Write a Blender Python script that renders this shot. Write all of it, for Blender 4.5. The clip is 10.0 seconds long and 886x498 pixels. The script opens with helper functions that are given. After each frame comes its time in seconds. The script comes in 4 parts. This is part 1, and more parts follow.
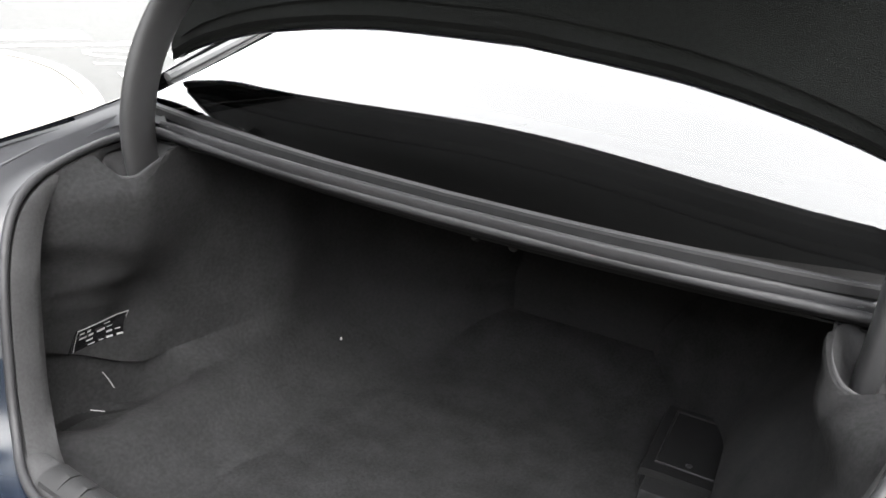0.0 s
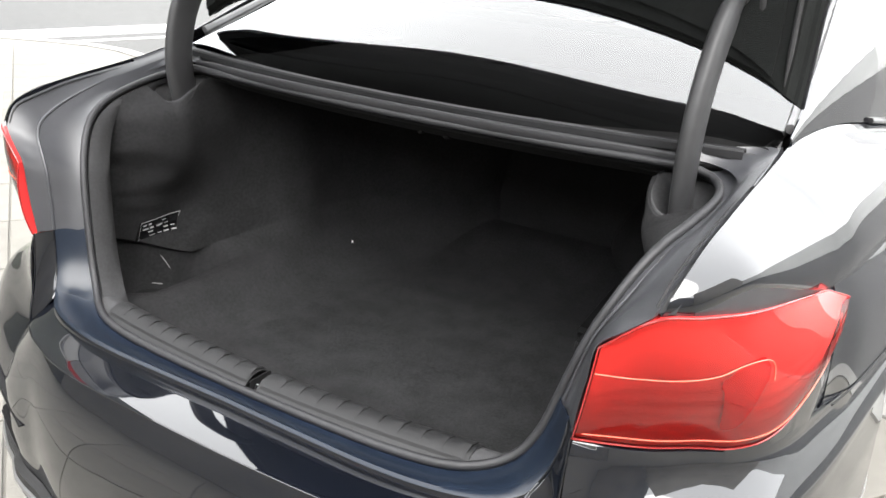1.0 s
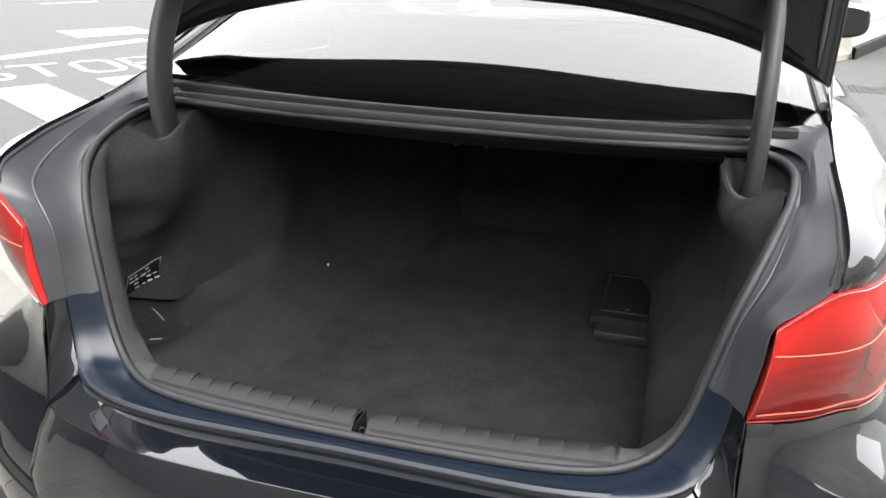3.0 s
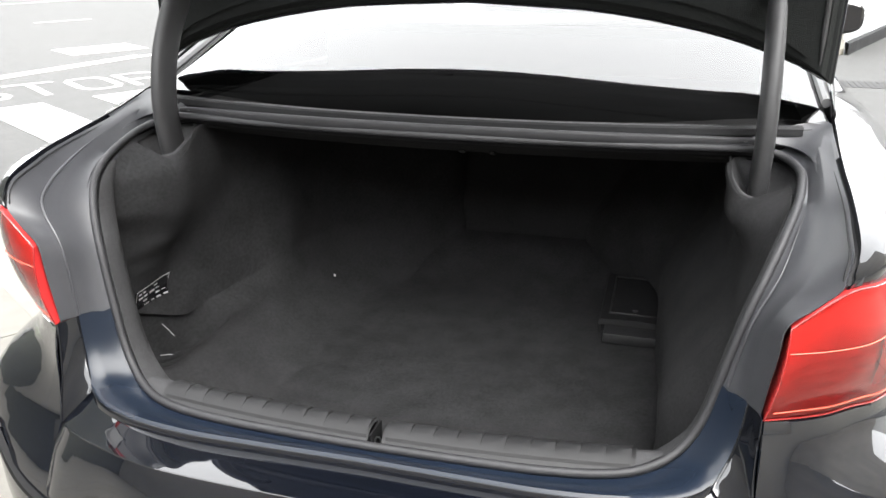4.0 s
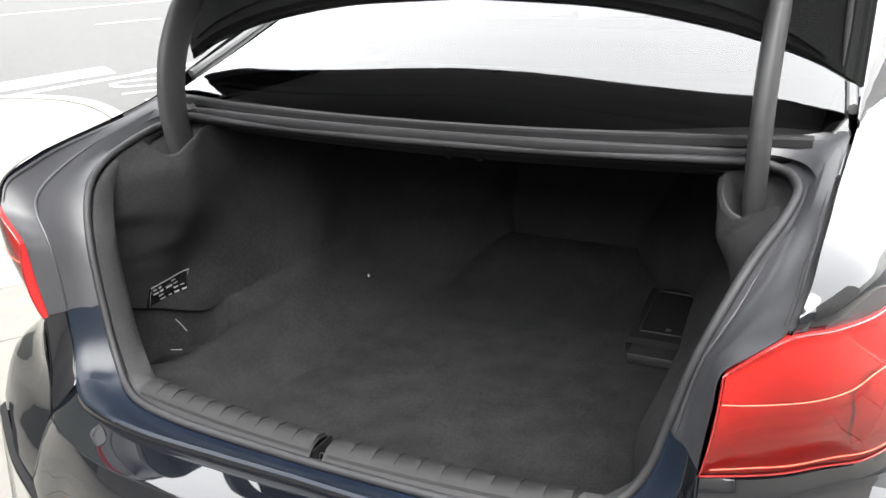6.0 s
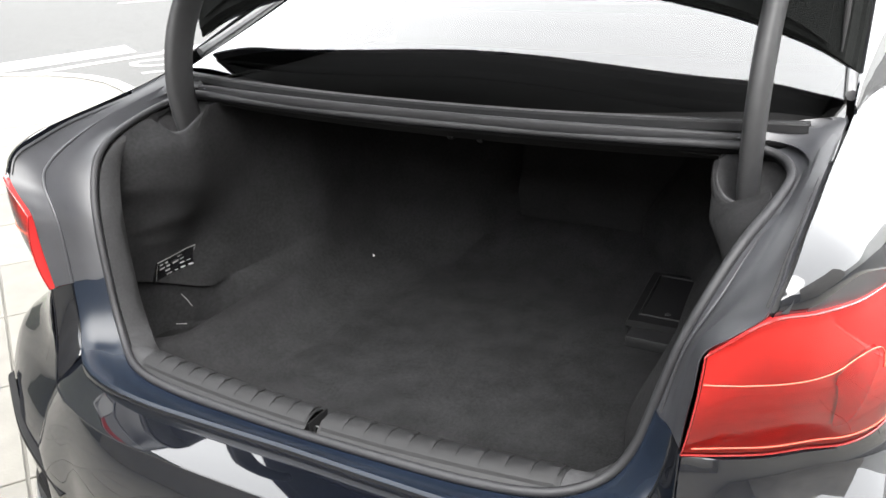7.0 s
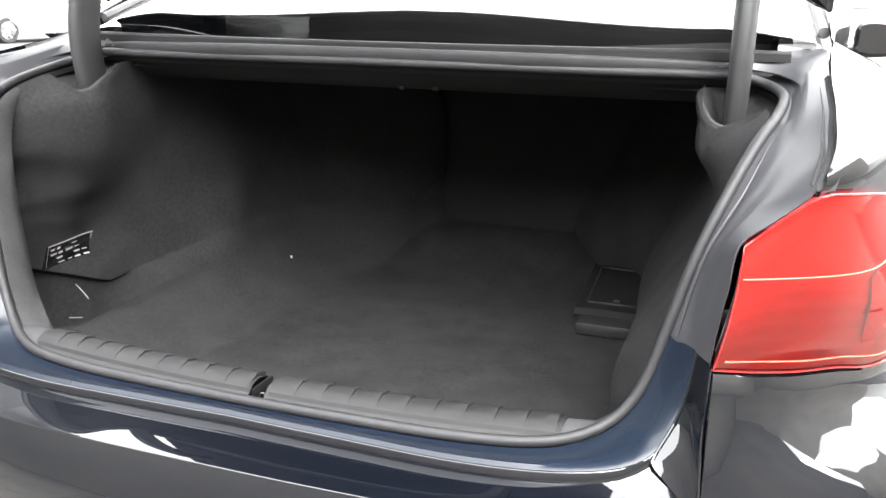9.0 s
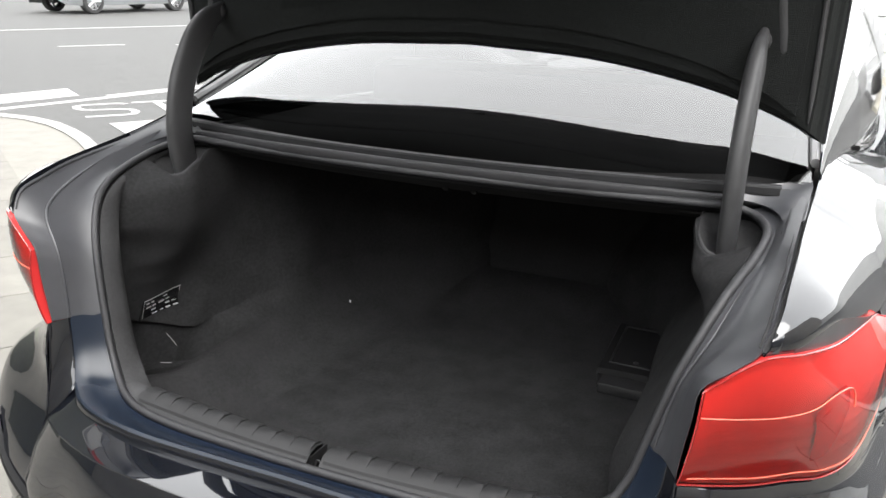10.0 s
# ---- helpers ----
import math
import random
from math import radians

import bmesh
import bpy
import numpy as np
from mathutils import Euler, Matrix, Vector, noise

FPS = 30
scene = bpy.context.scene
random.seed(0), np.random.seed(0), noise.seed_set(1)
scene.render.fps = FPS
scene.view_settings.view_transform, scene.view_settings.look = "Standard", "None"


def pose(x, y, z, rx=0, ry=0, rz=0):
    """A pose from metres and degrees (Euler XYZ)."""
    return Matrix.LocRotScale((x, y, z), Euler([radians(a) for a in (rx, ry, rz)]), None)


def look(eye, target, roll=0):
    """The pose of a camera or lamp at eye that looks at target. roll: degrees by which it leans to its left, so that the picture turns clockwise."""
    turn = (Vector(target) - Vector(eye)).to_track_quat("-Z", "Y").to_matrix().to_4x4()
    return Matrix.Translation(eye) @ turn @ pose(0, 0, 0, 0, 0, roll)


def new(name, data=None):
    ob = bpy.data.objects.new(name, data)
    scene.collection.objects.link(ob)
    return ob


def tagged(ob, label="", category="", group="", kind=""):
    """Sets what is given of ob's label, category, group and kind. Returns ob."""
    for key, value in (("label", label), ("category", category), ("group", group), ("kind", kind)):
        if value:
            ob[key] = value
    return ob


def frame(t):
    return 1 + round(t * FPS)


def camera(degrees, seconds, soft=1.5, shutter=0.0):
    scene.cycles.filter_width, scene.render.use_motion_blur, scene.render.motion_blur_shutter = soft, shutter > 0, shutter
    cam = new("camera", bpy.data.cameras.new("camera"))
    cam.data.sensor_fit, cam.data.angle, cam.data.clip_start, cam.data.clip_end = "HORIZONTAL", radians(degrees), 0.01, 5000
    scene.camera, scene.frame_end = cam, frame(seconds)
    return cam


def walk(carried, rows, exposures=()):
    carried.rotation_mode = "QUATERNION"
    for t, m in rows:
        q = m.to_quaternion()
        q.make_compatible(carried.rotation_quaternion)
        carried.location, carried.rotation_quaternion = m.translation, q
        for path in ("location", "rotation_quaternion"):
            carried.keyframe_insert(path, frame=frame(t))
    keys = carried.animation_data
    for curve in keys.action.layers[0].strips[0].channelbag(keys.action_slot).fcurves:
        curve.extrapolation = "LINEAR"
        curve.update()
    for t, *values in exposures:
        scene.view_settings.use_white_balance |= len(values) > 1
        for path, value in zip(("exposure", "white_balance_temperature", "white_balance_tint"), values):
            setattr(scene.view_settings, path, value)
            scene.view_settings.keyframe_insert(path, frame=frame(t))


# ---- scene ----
cam = camera(54.6, 10.0)
PATH = [
    (0, (0.448, -0.422, 1.409), (-0.339, 1.282, 0.728), 7.0),
    (0.5, (0.617, -0.635, 1.41), (-0.268, 1.016, 0.709), 4.8),
    (1, (0.846, -0.683, 1.401), (-0.106, 0.918, 0.673), 3.8),
    (1.5, (0.885, -0.715, 1.406), (-0.098, 0.861, 0.667), 3.2),
    (2, (0.804, -0.744, 1.403), (-0.18, 0.827, 0.651), 2.9),
    (2.5, (0.53, -0.807, 1.402), (-0.094, 0.945, 0.666), 4.2),
    (2.7, (0.452, -0.826, 1.398), (-0.1, 0.957, 0.68), 2.5),
    (3.8, (0.402, -0.847, 1.405), (-0.114, 0.951, 0.698), -0.0),
    (4, (0.405, -0.847, 1.402), (-0.113, 0.954, 0.703), -0.3),
    (4.5, (0.442, -0.811, 1.398), (-0.074, 0.99, 0.698), -0.7),
    (5, (0.579, -0.723, 1.395), (-0.104, 1.022, 0.697), -2.3),
    (5.5, (0.653, -0.666, 1.402), (-0.207, 0.993, 0.689), -2.7),
    (5.7, (0.656, -0.661, 1.407), (-0.213, 0.993, 0.694), -2.6),
    (6.8, (0.704, -0.66, 1.405), (-0.189, 0.966, 0.659), -1.8),
    (7, (0.704, -0.661, 1.404), (-0.202, 0.957, 0.654), -1.9),
    (7.5, (0.695, -0.642, 1.402), (-0.218, 0.969, 0.647), -2.0),
    (8, (0.615, -0.586, 1.283), (-0.289, 1.028, 0.524), -1.9),
    (8.5, (0.559, -0.642, 1.156), (-0.174, 1.126, 0.575), 0.2),
    (9, (0.548, -0.66, 1.165), (-0.103, 1.148, 0.608), 0.7),
    (9.5, (0.575, -0.774, 1.301), (-0.141, 1.004, 0.732), 1.7),
    (10, (0.644, -0.78, 1.414), (-0.139, 0.95, 0.787), 1.4),
]
EXPOSURES = [(0, 2.8), (0.5, 2.63), (1, 2.44), (1.5, 2.25), (2.5, 2.22), (4, 2.5), (7.5, 2.52), (8, 2.7), (8.5, 3.4), (9, 3.28), (9.5, 2.76), (10, 2.06)]
walk(cam, [(t, look(eye, target, roll)) for t, eye, target, roll in PATH], EXPOSURES)

# ---- world, sun, exposure ----
world = bpy.data.worlds.new("overcast_sky")
scene.world = world
world.use_nodes = True
wn = world.node_tree
sky = wn.nodes.new("ShaderNodeTexSky")
sky.sky_type, sky.sun_disc = "NISHITA", False
sky.sun_elevation, sky.sun_rotation = radians(52), radians(138)
sky.air_density, sky.dust_density, sky.ozone_density = 1.0, 2.0, 1.0
grey = wn.nodes.new("ShaderNodeHueSaturation")
grey.inputs["Saturation"].default_value = 0.22
wn.links.new(sky.outputs[0], grey.inputs["Color"])
# an overcast sky is brighter overhead than at the horizon
wtc, wsep, wmap, wmul = wn.nodes.new("ShaderNodeTexCoord"), wn.nodes.new("ShaderNodeSeparateXYZ"), wn.nodes.new("ShaderNodeMapRange"), wn.nodes.new("ShaderNodeVectorMath")
wmap.inputs["To Min"].default_value, wmap.inputs["To Max"].default_value = 2.05, 2.3
wmul.operation = "SCALE"
wn.links.new(wtc.outputs["Generated"], wsep.inputs[0])
wn.links.new(wsep.outputs["Z"], wmap.inputs["Value"])
cloud = wn.nodes.new("ShaderNodeMixRGB")
cloud.inputs["Fac"].default_value = 0.88
cloud.inputs["Color2"].default_value = (4.62, 4.66, 4.68, 1)
wn.links.new(grey.outputs[0], cloud.inputs["Color1"])
wn.links.new(cloud.outputs[0], wmul.inputs[0])
wn.links.new(wmap.outputs[0], wmul.inputs["Scale"])
wn.links.new(wmul.outputs[0], wn.nodes["Background"].inputs["Color"])
wn.nodes["Background"].inputs["Strength"].default_value = 0.13
sun = new("sun", bpy.data.lights.new("sun", "SUN"))
sun.data.energy, sun.data.angle, sun.data.color = 1.35, radians(55), (1.0, 0.97, 0.93)
sun.matrix_world = look((0, 0, 30), (-30 * math.sin(sky.sun_rotation) / math.tan(sky.sun_elevation), -30 * math.cos(sky.sun_rotation) / math.tan(sky.sun_elevation), 0))


# ---- materials ----
def material(name, colour, rough=0.5, metal=0.0, coat=0.0, scale=40.0, vary=0.15, bump=0.0, bump_scale=None, spec=0.5, rough_vary=0.08, random_tone=0.0, coarse=True):
    """A principled material with tone and roughness that vary at two scales, and fine relief."""
    m = bpy.data.materials.new(name)
    m.use_nodes = True
    nt = m.node_tree
    p = nt.nodes["Principled BSDF"]
    p.inputs["Roughness"].default_value, p.inputs["Metallic"].default_value = rough, metal
    p.inputs["Coat Weight"].default_value, p.inputs["Coat Roughness"].default_value = coat, 0.03
    p.inputs["Coat IOR"].default_value = 1.7
    p.inputs["Specular IOR Level"].default_value = spec
    tc = nt.nodes.new("ShaderNodeTexCoord")
    fine = nt.nodes.new("ShaderNodeTexNoise")
    fine.inputs["Scale"].default_value, fine.inputs["Detail"].default_value = scale, 4.0
    big = nt.nodes.new("ShaderNodeTexNoise")
    big.inputs["Scale"].default_value, big.inputs["Detail"].default_value = max(scale / 14.0, 0.4), 3.0
    for n in (fine, big):
        nt.links.new(tc.outputs["Object"], n.inputs["Vector"])
    add = nt.nodes.new("ShaderNodeMath")
    add.operation = "ADD"
    nt.links.new(fine.outputs["Fac"], add.inputs[0])
    nt.links.new(big.outputs["Fac"], add.inputs[1])
    ramp = nt.nodes.new("ShaderNodeMapRange")
    ramp.inputs["From Min"].default_value, ramp.inputs["From Max"].default_value = 0.6, 1.4
    ramp.inputs["To Min"].default_value, ramp.inputs["To Max"].default_value = 1 - vary, 1 + vary
    nt.links.new(add.outputs[0], ramp.inputs["Value"])
    mul = nt.nodes.new("ShaderNodeVectorMath")
    mul.operation = "SCALE"
    mul.inputs[0].default_value = colour
    last = ramp.outputs[0]
    if random_tone:
        info = nt.nodes.new("ShaderNodeObjectInfo")
        rr = nt.nodes.new("ShaderNodeMapRange")
        rr.inputs["To Min"].default_value, rr.inputs["To Max"].default_value = 1 - random_tone, 1 + random_tone
        nt.links.new(info.outputs["Random"], rr.inputs["Value"])
        mm = nt.nodes.new("ShaderNodeMath")
        mm.operation = "MULTIPLY"
        nt.links.new(last, mm.inputs[0])
        nt.links.new(rr.outputs[0], mm.inputs[1])
        last = mm.outputs[0]
    nt.links.new(last, mul.inputs["Scale"])
    nt.links.new(mul.outputs[0], p.inputs["Base Color"])
    rv = nt.nodes.new("ShaderNodeMapRange")
    rv.inputs["To Min"].default_value, rv.inputs["To Max"].default_value = max(rough - rough_vary, 0.0), min(rough + rough_vary, 1.0)
    nt.links.new(big.outputs["Fac"], rv.inputs["Value"])
    nt.links.new(rv.outputs[0], p.inputs["Roughness"])
    if bump:
        rel = nt.nodes.new("ShaderNodeTexNoise")
        rel.inputs["Scale"].default_value, rel.inputs["Detail"].default_value = bump_scale or scale * 4, 3.0
        nt.links.new(tc.outputs["Object"], rel.inputs["Vector"])
        b = nt.nodes.new("ShaderNodeBump")
        b.inputs["Strength"].default_value, b.inputs["Distance"].default_value = bump, 0.004
        nt.links.new(rel.outputs["Fac"], b.inputs["Height"])
        nt.links.new(b.outputs[0], p.inputs["Normal"])
    return m


def clear(name, tint, ior, rough=0.0):
    """A thin transparent pane: tinted, with a mirror gloss by Fresnel."""
    m = bpy.data.materials.new(name)
    m.use_nodes = True
    nt = m.node_tree
    nt.nodes.remove(nt.nodes["Principled BSDF"])
    tr, gl = nt.nodes.new("ShaderNodeBsdfTransparent"), nt.nodes.new("ShaderNodeBsdfGlossy")
    tr.inputs["Color"].default_value = (*tint, 1)
    gl.inputs["Roughness"].default_value = rough
    fr, mix = nt.nodes.new("ShaderNodeFresnel"), nt.nodes.new("ShaderNodeMixShader")
    fr.inputs["IOR"].default_value = ior
    nt.links.new(fr.outputs[0], mix.inputs[0])
    nt.links.new(tr.outputs[0], mix.inputs[1])
    nt.links.new(gl.outputs[0], mix.inputs[2])
    nt.links.new(mix.outputs[0], nt.nodes["Material Output"].inputs["Surface"])
    return m


PAINT = material("dark_blue_paint", (0.0017, 0.0024, 0.0046), 0.5, 0.0, 1.0, 6.0, 0.15, rough_vary=0.04, spec=0.05)
JAMB = material("satin_black_jamb", (0.035, 0.0358, 0.040), 0.42, 0.0, 0.0, 30.0, 0.18, 0.05, 500, spec=0.55)
SEALRUBBER = material("seal_rubber", (0.020, 0.020, 0.022), 0.5, 0.0, 0.0, 60.0, 0.25, 0.2, 900, spec=0.35)
RUBBER = material("rubber", (0.012, 0.012, 0.013), 0.6, 0.0, 0.0, 60.0, 0.25, 0.25, 900, spec=0.22)
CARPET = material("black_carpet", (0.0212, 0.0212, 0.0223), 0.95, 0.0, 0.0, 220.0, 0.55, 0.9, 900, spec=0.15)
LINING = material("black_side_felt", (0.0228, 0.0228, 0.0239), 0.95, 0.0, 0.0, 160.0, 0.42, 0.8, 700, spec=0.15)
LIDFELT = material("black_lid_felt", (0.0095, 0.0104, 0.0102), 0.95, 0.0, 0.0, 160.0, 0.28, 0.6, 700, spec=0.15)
SHELF = material("grey_shelf_felt", (0.032, 0.032, 0.033), 0.95, 0.0, 0.0, 160.0, 0.2, 0.5, 700, spec=0.15)
EDGE = material("grey_window_edge", (0.12, 0.12, 0.123), 0.45, 0.0, 0.0, 60.0, 0.15, 0.05, 600)
SEATFELT = material("black_seat_felt", (0.0220, 0.0220, 0.0231), 0.95, 0.0, 0.0, 160.0, 0.28, 0.6, 700, spec=0.1)
FELT = material("grey_black_felt", (0.048, 0.048, 0.050), 0.95, 0.0, 0.0, 220.0, 0.25, 0.6, 900, spec=0.15)
PLASTIC = material("grained_black_plastic", (0.0132, 0.0132, 0.0140), 0.55, 0.0, 0.0, 90.0, 0.15, 0.2, 1500, random_tone=0.08, spec=0.35)
GLOSS = material("gloss_black", (0.008, 0.008, 0.009), 0.12, 0.0, 0.6, 10.0, 0.1, rough_vary=0.03)
POCKET = material("black_plastic_and_shade", (0.006, 0.006, 0.0065), 0.7, 0.0, 0.0, 60.0, 0.2, 0.2, 400, spec=0.2)
ARM = material("grey_black_arm", (0.027, 0.027, 0.0285), 0.5, 0.0, 0.0, 50.0, 0.15, 0.06, 600, spec=0.33)
STEEL = material("steel", (0.55, 0.55, 0.55), 0.3, 1.0, 0.0, 60.0, 0.1)
TRIMLINE = material("bright_trim", (0.35, 0.35, 0.36), 0.3, 0.9, 0.0, 40.0, 0.1)
GLASS = clear("window_glass", (0.30, 0.305, 0.31), 1.9)
LENS = clear("red_lens", (1.0, 0.20, 0.18), 1.5, 0.02)
WHITE_IN = material("reflector_and_glint_white", (0.80, 0.78, 0.78), 0.4, 0.0, 0.0, 50.0, 0.06)
GREY_IN = material("lamp_reflector_grey", (0.72, 0.70, 0.70), 0.4, 0.0, 0.0, 50.0, 0.15)
DEEP_IN = material("lamp_reflector_deep", (0.75, 0.03, 0.03), 0.3, 0.0, 0.0, 50.0, 0.15)
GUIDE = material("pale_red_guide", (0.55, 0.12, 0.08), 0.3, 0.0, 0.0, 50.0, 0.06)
DARKRED = material("dark_red_rim", (0.22, 0.012, 0.012), 0.25, 0.0, 0.4, 40.0, 0.1)
INK = material("white_print_and_glints", (0.28, 0.28, 0.28), 0.6, 0.0, 0.0, 300.0, 0.1)
SEAT = material("dark_leather", (0.02, 0.02, 0.02), 0.5, 0.0, 0.0, 60.0, 0.2, 0.2, 300)
TYRE = material("tyre_rubber", (0.02, 0.02, 0.02), 0.8, 0.0, 0.0, 60.0, 0.2, 0.3, 200)
RIM = material("alloy_rim", (0.5, 0.5, 0.52), 0.3, 0.8, 0.0, 30.0, 0.1)
ROAD = material("asphalt", (0.0385, 0.0381, 0.0368), 0.85, 0.0, 0.0, 9.0, 0.24, 0.5, 160)
PAVE = material("pale_concrete", (0.120, 0.114, 0.101), 0.85, 0.0, 0.0, 7.0, 0.20, 0.3, 120, random_tone=0.08)
FLANGE = material("satin_blue_paint", (0.0070, 0.0106, 0.0182), 0.27, 0.0, 0.0, 10.0, 0.2, rough_vary=0.04, spec=0.32)
KERB = material("kerb_stone", (0.18, 0.177, 0.168), 0.8, 0.0, 0.0, 12.0, 0.15, 0.3, 100)
BEIGE = material("beige_concrete", (0.21, 0.195, 0.16), 0.85, 0.0, 0.0, 9.0, 0.2, 0.3, 120)
ROADPAINT = material("road_paint", (0.22, 0.22, 0.216), 0.7, 0.0, 0.0, 20.0, 0.25, 0.3, 200)
SILVER = material("silver_paint", (0.17, 0.175, 0.18), 0.35, 0.5, 0.6, 8.0, 0.08)
WHITEWALL = material("white_siding", (0.40, 0.405, 0.41), 0.6, 0.0, 0.0, 12.0, 0.08, 0.1, 60)
REDPL = material("red_reflector", (0.50, 0.03, 0.03), 0.3, 0.0, 0.3, 40.0, 0.1)


# ---- mesh tools ----
def spline(pts, n):
    """n points spaced evenly along a smooth curve through pts."""
    pts = [Vector(p) for p in pts]
    fine = []
    for i in range(len(pts) - 1):
        a, b, c, d = pts[max(i - 1, 0)], pts[i], pts[i + 1], pts[min(i + 2, len(pts) - 1)]
        for k in range(24):
            t = k / 24
            fine.append(0.5 * ((2 * b) + (c - a) * t + (2 * a - 5 * b + 4 * c - d) * t * t + (3 * b - a - 3 * c + d) * t ** 3))
    fine.append(pts[-1])
    run = [0.0]
    for a, b in zip(fine, fine[1:]):
        run.append(run[-1] + (b - a).length)
    out, j = [], 0
    for k in range(n):
        s = run[-1] * k / (n - 1)
        while j < len(run) - 2 and run[j + 1] < s:
            j += 1
        d = run[j + 1] - run[j]
        out.append(fine[j].lerp(fine[j + 1], (s - run[j]) / d if d else 0))
    return out


def through_points(pts, per):
    """A smooth curve with the same number of steps between each two of its points."""
    pts = [Vector(p) for p in pts]
    out = []
    for i in range(len(pts) - 1):
        a, b, c, d = pts[max(i - 1, 0)], pts[i], pts[i + 1], pts[min(i + 2, len(pts) - 1)]
        for k in range(per):
            t = k / per
            out.append(0.5 * ((2 * b) + (c - a) * t + (2 * a - 5 * b + 4 * c - d) * t * t + (3 * b - a - 3 * c + d) * t ** 3))
    return out + [pts[-1]]


def smooth01(a, b, x):
    t = min(max((x - a) / (b - a), 0.0), 1.0)
    return t * t * (3 - 2 * t)


def flip(pts):
    return [Vector((-p[0], p[1], p[2])) for p in pts]


def sheet(rows, closed=False, bm=None):
    """Quads between rows of points."""
    bm = bm or bmesh.new()
    vs = [[bm.verts.new(p) for p in r] for r in rows]
    for a, b in zip(vs, vs[1:]):
        n = len(a)
        for i in range(n if closed else n - 1):
            q = [a[i], a[(i + 1) % n], b[(i + 1) % n], b[i]]
            if len({tuple(round(c, 6) for c in v.co) for v in q}) >= 3:
                bm.faces.new(q)
    return bm


def thick(bm, d):
    bmesh.ops.remove_doubles(bm, verts=bm.verts, dist=1e-5)
    bmesh.ops.recalc_face_normals(bm, faces=bm.faces)
    bmesh.ops.solidify(bm, geom=bm.faces[:], thickness=d)
    return bm


def tube(path, radius, sides=12, closed=False, flat=1.0, bm=None, up=(0, 0, 1), corner=1.0):
    """A round or flattened bar along a path; radius is a number or one for each point, corner below 1 squares the section."""
    def bow(a):
        return math.copysign(abs(a) ** corner, a)
    bm = bm or bmesh.new()
    path = [Vector(p) for p in path]
    n = len(path)
    rings = []
    for i, p in enumerate(path):
        a = path[(i - 1) % n] if closed or i else path[0]
        b = path[(i + 1) % n] if closed or i < n - 1 else path[-1]
        d = (b - a).normalized()
        u = Vector(up) - d * d.dot(Vector(up))
        if u.length < 0.05:
            u = Vector((1, 0, 0)) - d * d.x
        u.normalize()
        w = d.cross(u)
        r = radius[i] if isinstance(radius, (list, tuple)) else radius
        rings.append([bm.verts.new(p + (u * bow(math.cos(2 * math.pi * k / sides)) * flat + w * bow(math.sin(2 * math.pi * k / sides))) * r) for k in range(sides)])
    pairs = list(zip(rings, rings[1:])) + ([(rings[-1], rings[0])] if closed else [])
    for a, b in pairs:
        for k in range(sides):
            bm.faces.new([a[k], a[(k + 1) % sides], b[(k + 1) % sides], b[k]])
    if not closed:
        bm.faces.new(rings[0][::-1])
        bm.faces.new(rings[-1])
    return bm


def block(lo, hi, bevel=0.004, bm=None, segments=2):
    bm2 = bmesh.new()
    bmesh.ops.create_cube(bm2, size=1.0)
    for v in bm2.verts:
        v.co = Vector([lo[i] + (v.co[i] + 0.5) * (hi[i] - lo[i]) for i in range(3)])
    if bevel:
        bmesh.ops.bevel(bm2, geom=bm2.edges[:], offset=bevel, segments=segments, affect="EDGES", profile=0.5)
    if bm is None:
        return bm2
    me = bpy.data.meshes.new("tmp")
    bm2.to_mesh(me)
    bm.from_mesh(me)
    bpy.data.meshes.remove(me)
    bm2.free()
    return bm


def ellipsoid(c, r, bm=None, u=20, v=12):
    bm = bm or bmesh.new()
    got = bmesh.ops.create_uvsphere(bm, u_segments=u, v_segments=v, radius=1.0)
    for w in got["verts"]:
        w.co = Vector((c[0] + w.co.x * r[0], c[1] + w.co.y * r[1], c[2] + w.co.z * r[2]))
    return bm


def part(name, bm, mat, parent, label="", smooth=True, normals=True, angle=40):
    """One mesh object under a thing or a part."""
    if normals:
        bmesh.ops.remove_doubles(bm, verts=bm.verts, dist=1e-5)
        bmesh.ops.recalc_face_normals(bm, faces=bm.faces)
    if smooth:
        for f in bm.faces:
            f.smooth = True
        for e in bm.edges:
            if len(e.link_faces) == 2 and e.calc_face_angle(0.0) > radians(angle):
                e.smooth = False
    me = bpy.data.meshes.new(name)
    bm.to_mesh(me)
    bm.free()
    me.materials.append(mat)
    ob = new(name, me)
    if parent is not None:
        ob.parent = parent
        ob.matrix_parent_inverse = parent.matrix_world.inverted()
    if label:
        tagged(ob, label)
    return ob


def thing(name, at, label, category, group=""):
    ob = new(name)
    ob.location = at
    ob.empty_display_size = 0.2
    bpy.context.view_layer.update()
    return tagged(ob, label, category, group)


def structure(name, bm, mat, label, smooth=False):
    ob = part(name, bm, mat, None, smooth=smooth)
    return tagged(ob, label, name.split("_")[0], kind="structure")


# ---- ground ----
KERBLINE = spline([(-40, -5.5, 0), (-20, -0.8, 0), (-11, 2.6, 0), (-8.2, 4.0, 0), (-7.1, 4.58, 0), (-6.45, 4.84, 0), (-5.85, 4.82, 0), (-5.25, 4.58, 0), (-4.7, 4.25, 0), (-4.2, 3.85, 0), (-3.75, 3.4, 0), (-3.2, 2.95, 0), (-2.4, 2.55, 0), (0, 2.3, 0), (6, 2.2, 0), (40, 2.0, 0)], 200)
STEP = 0.05
bm = bmesh.new()
vs = [bm.verts.new(p) for p in ((-400, -400, -STEP), (400, -400, -STEP), (400, 400, -STEP), (-400, 400, -STEP))]
bm.faces.new(vs)
ground = structure("road", bm, ROAD, "worn grey asphalt street running on to the distance")
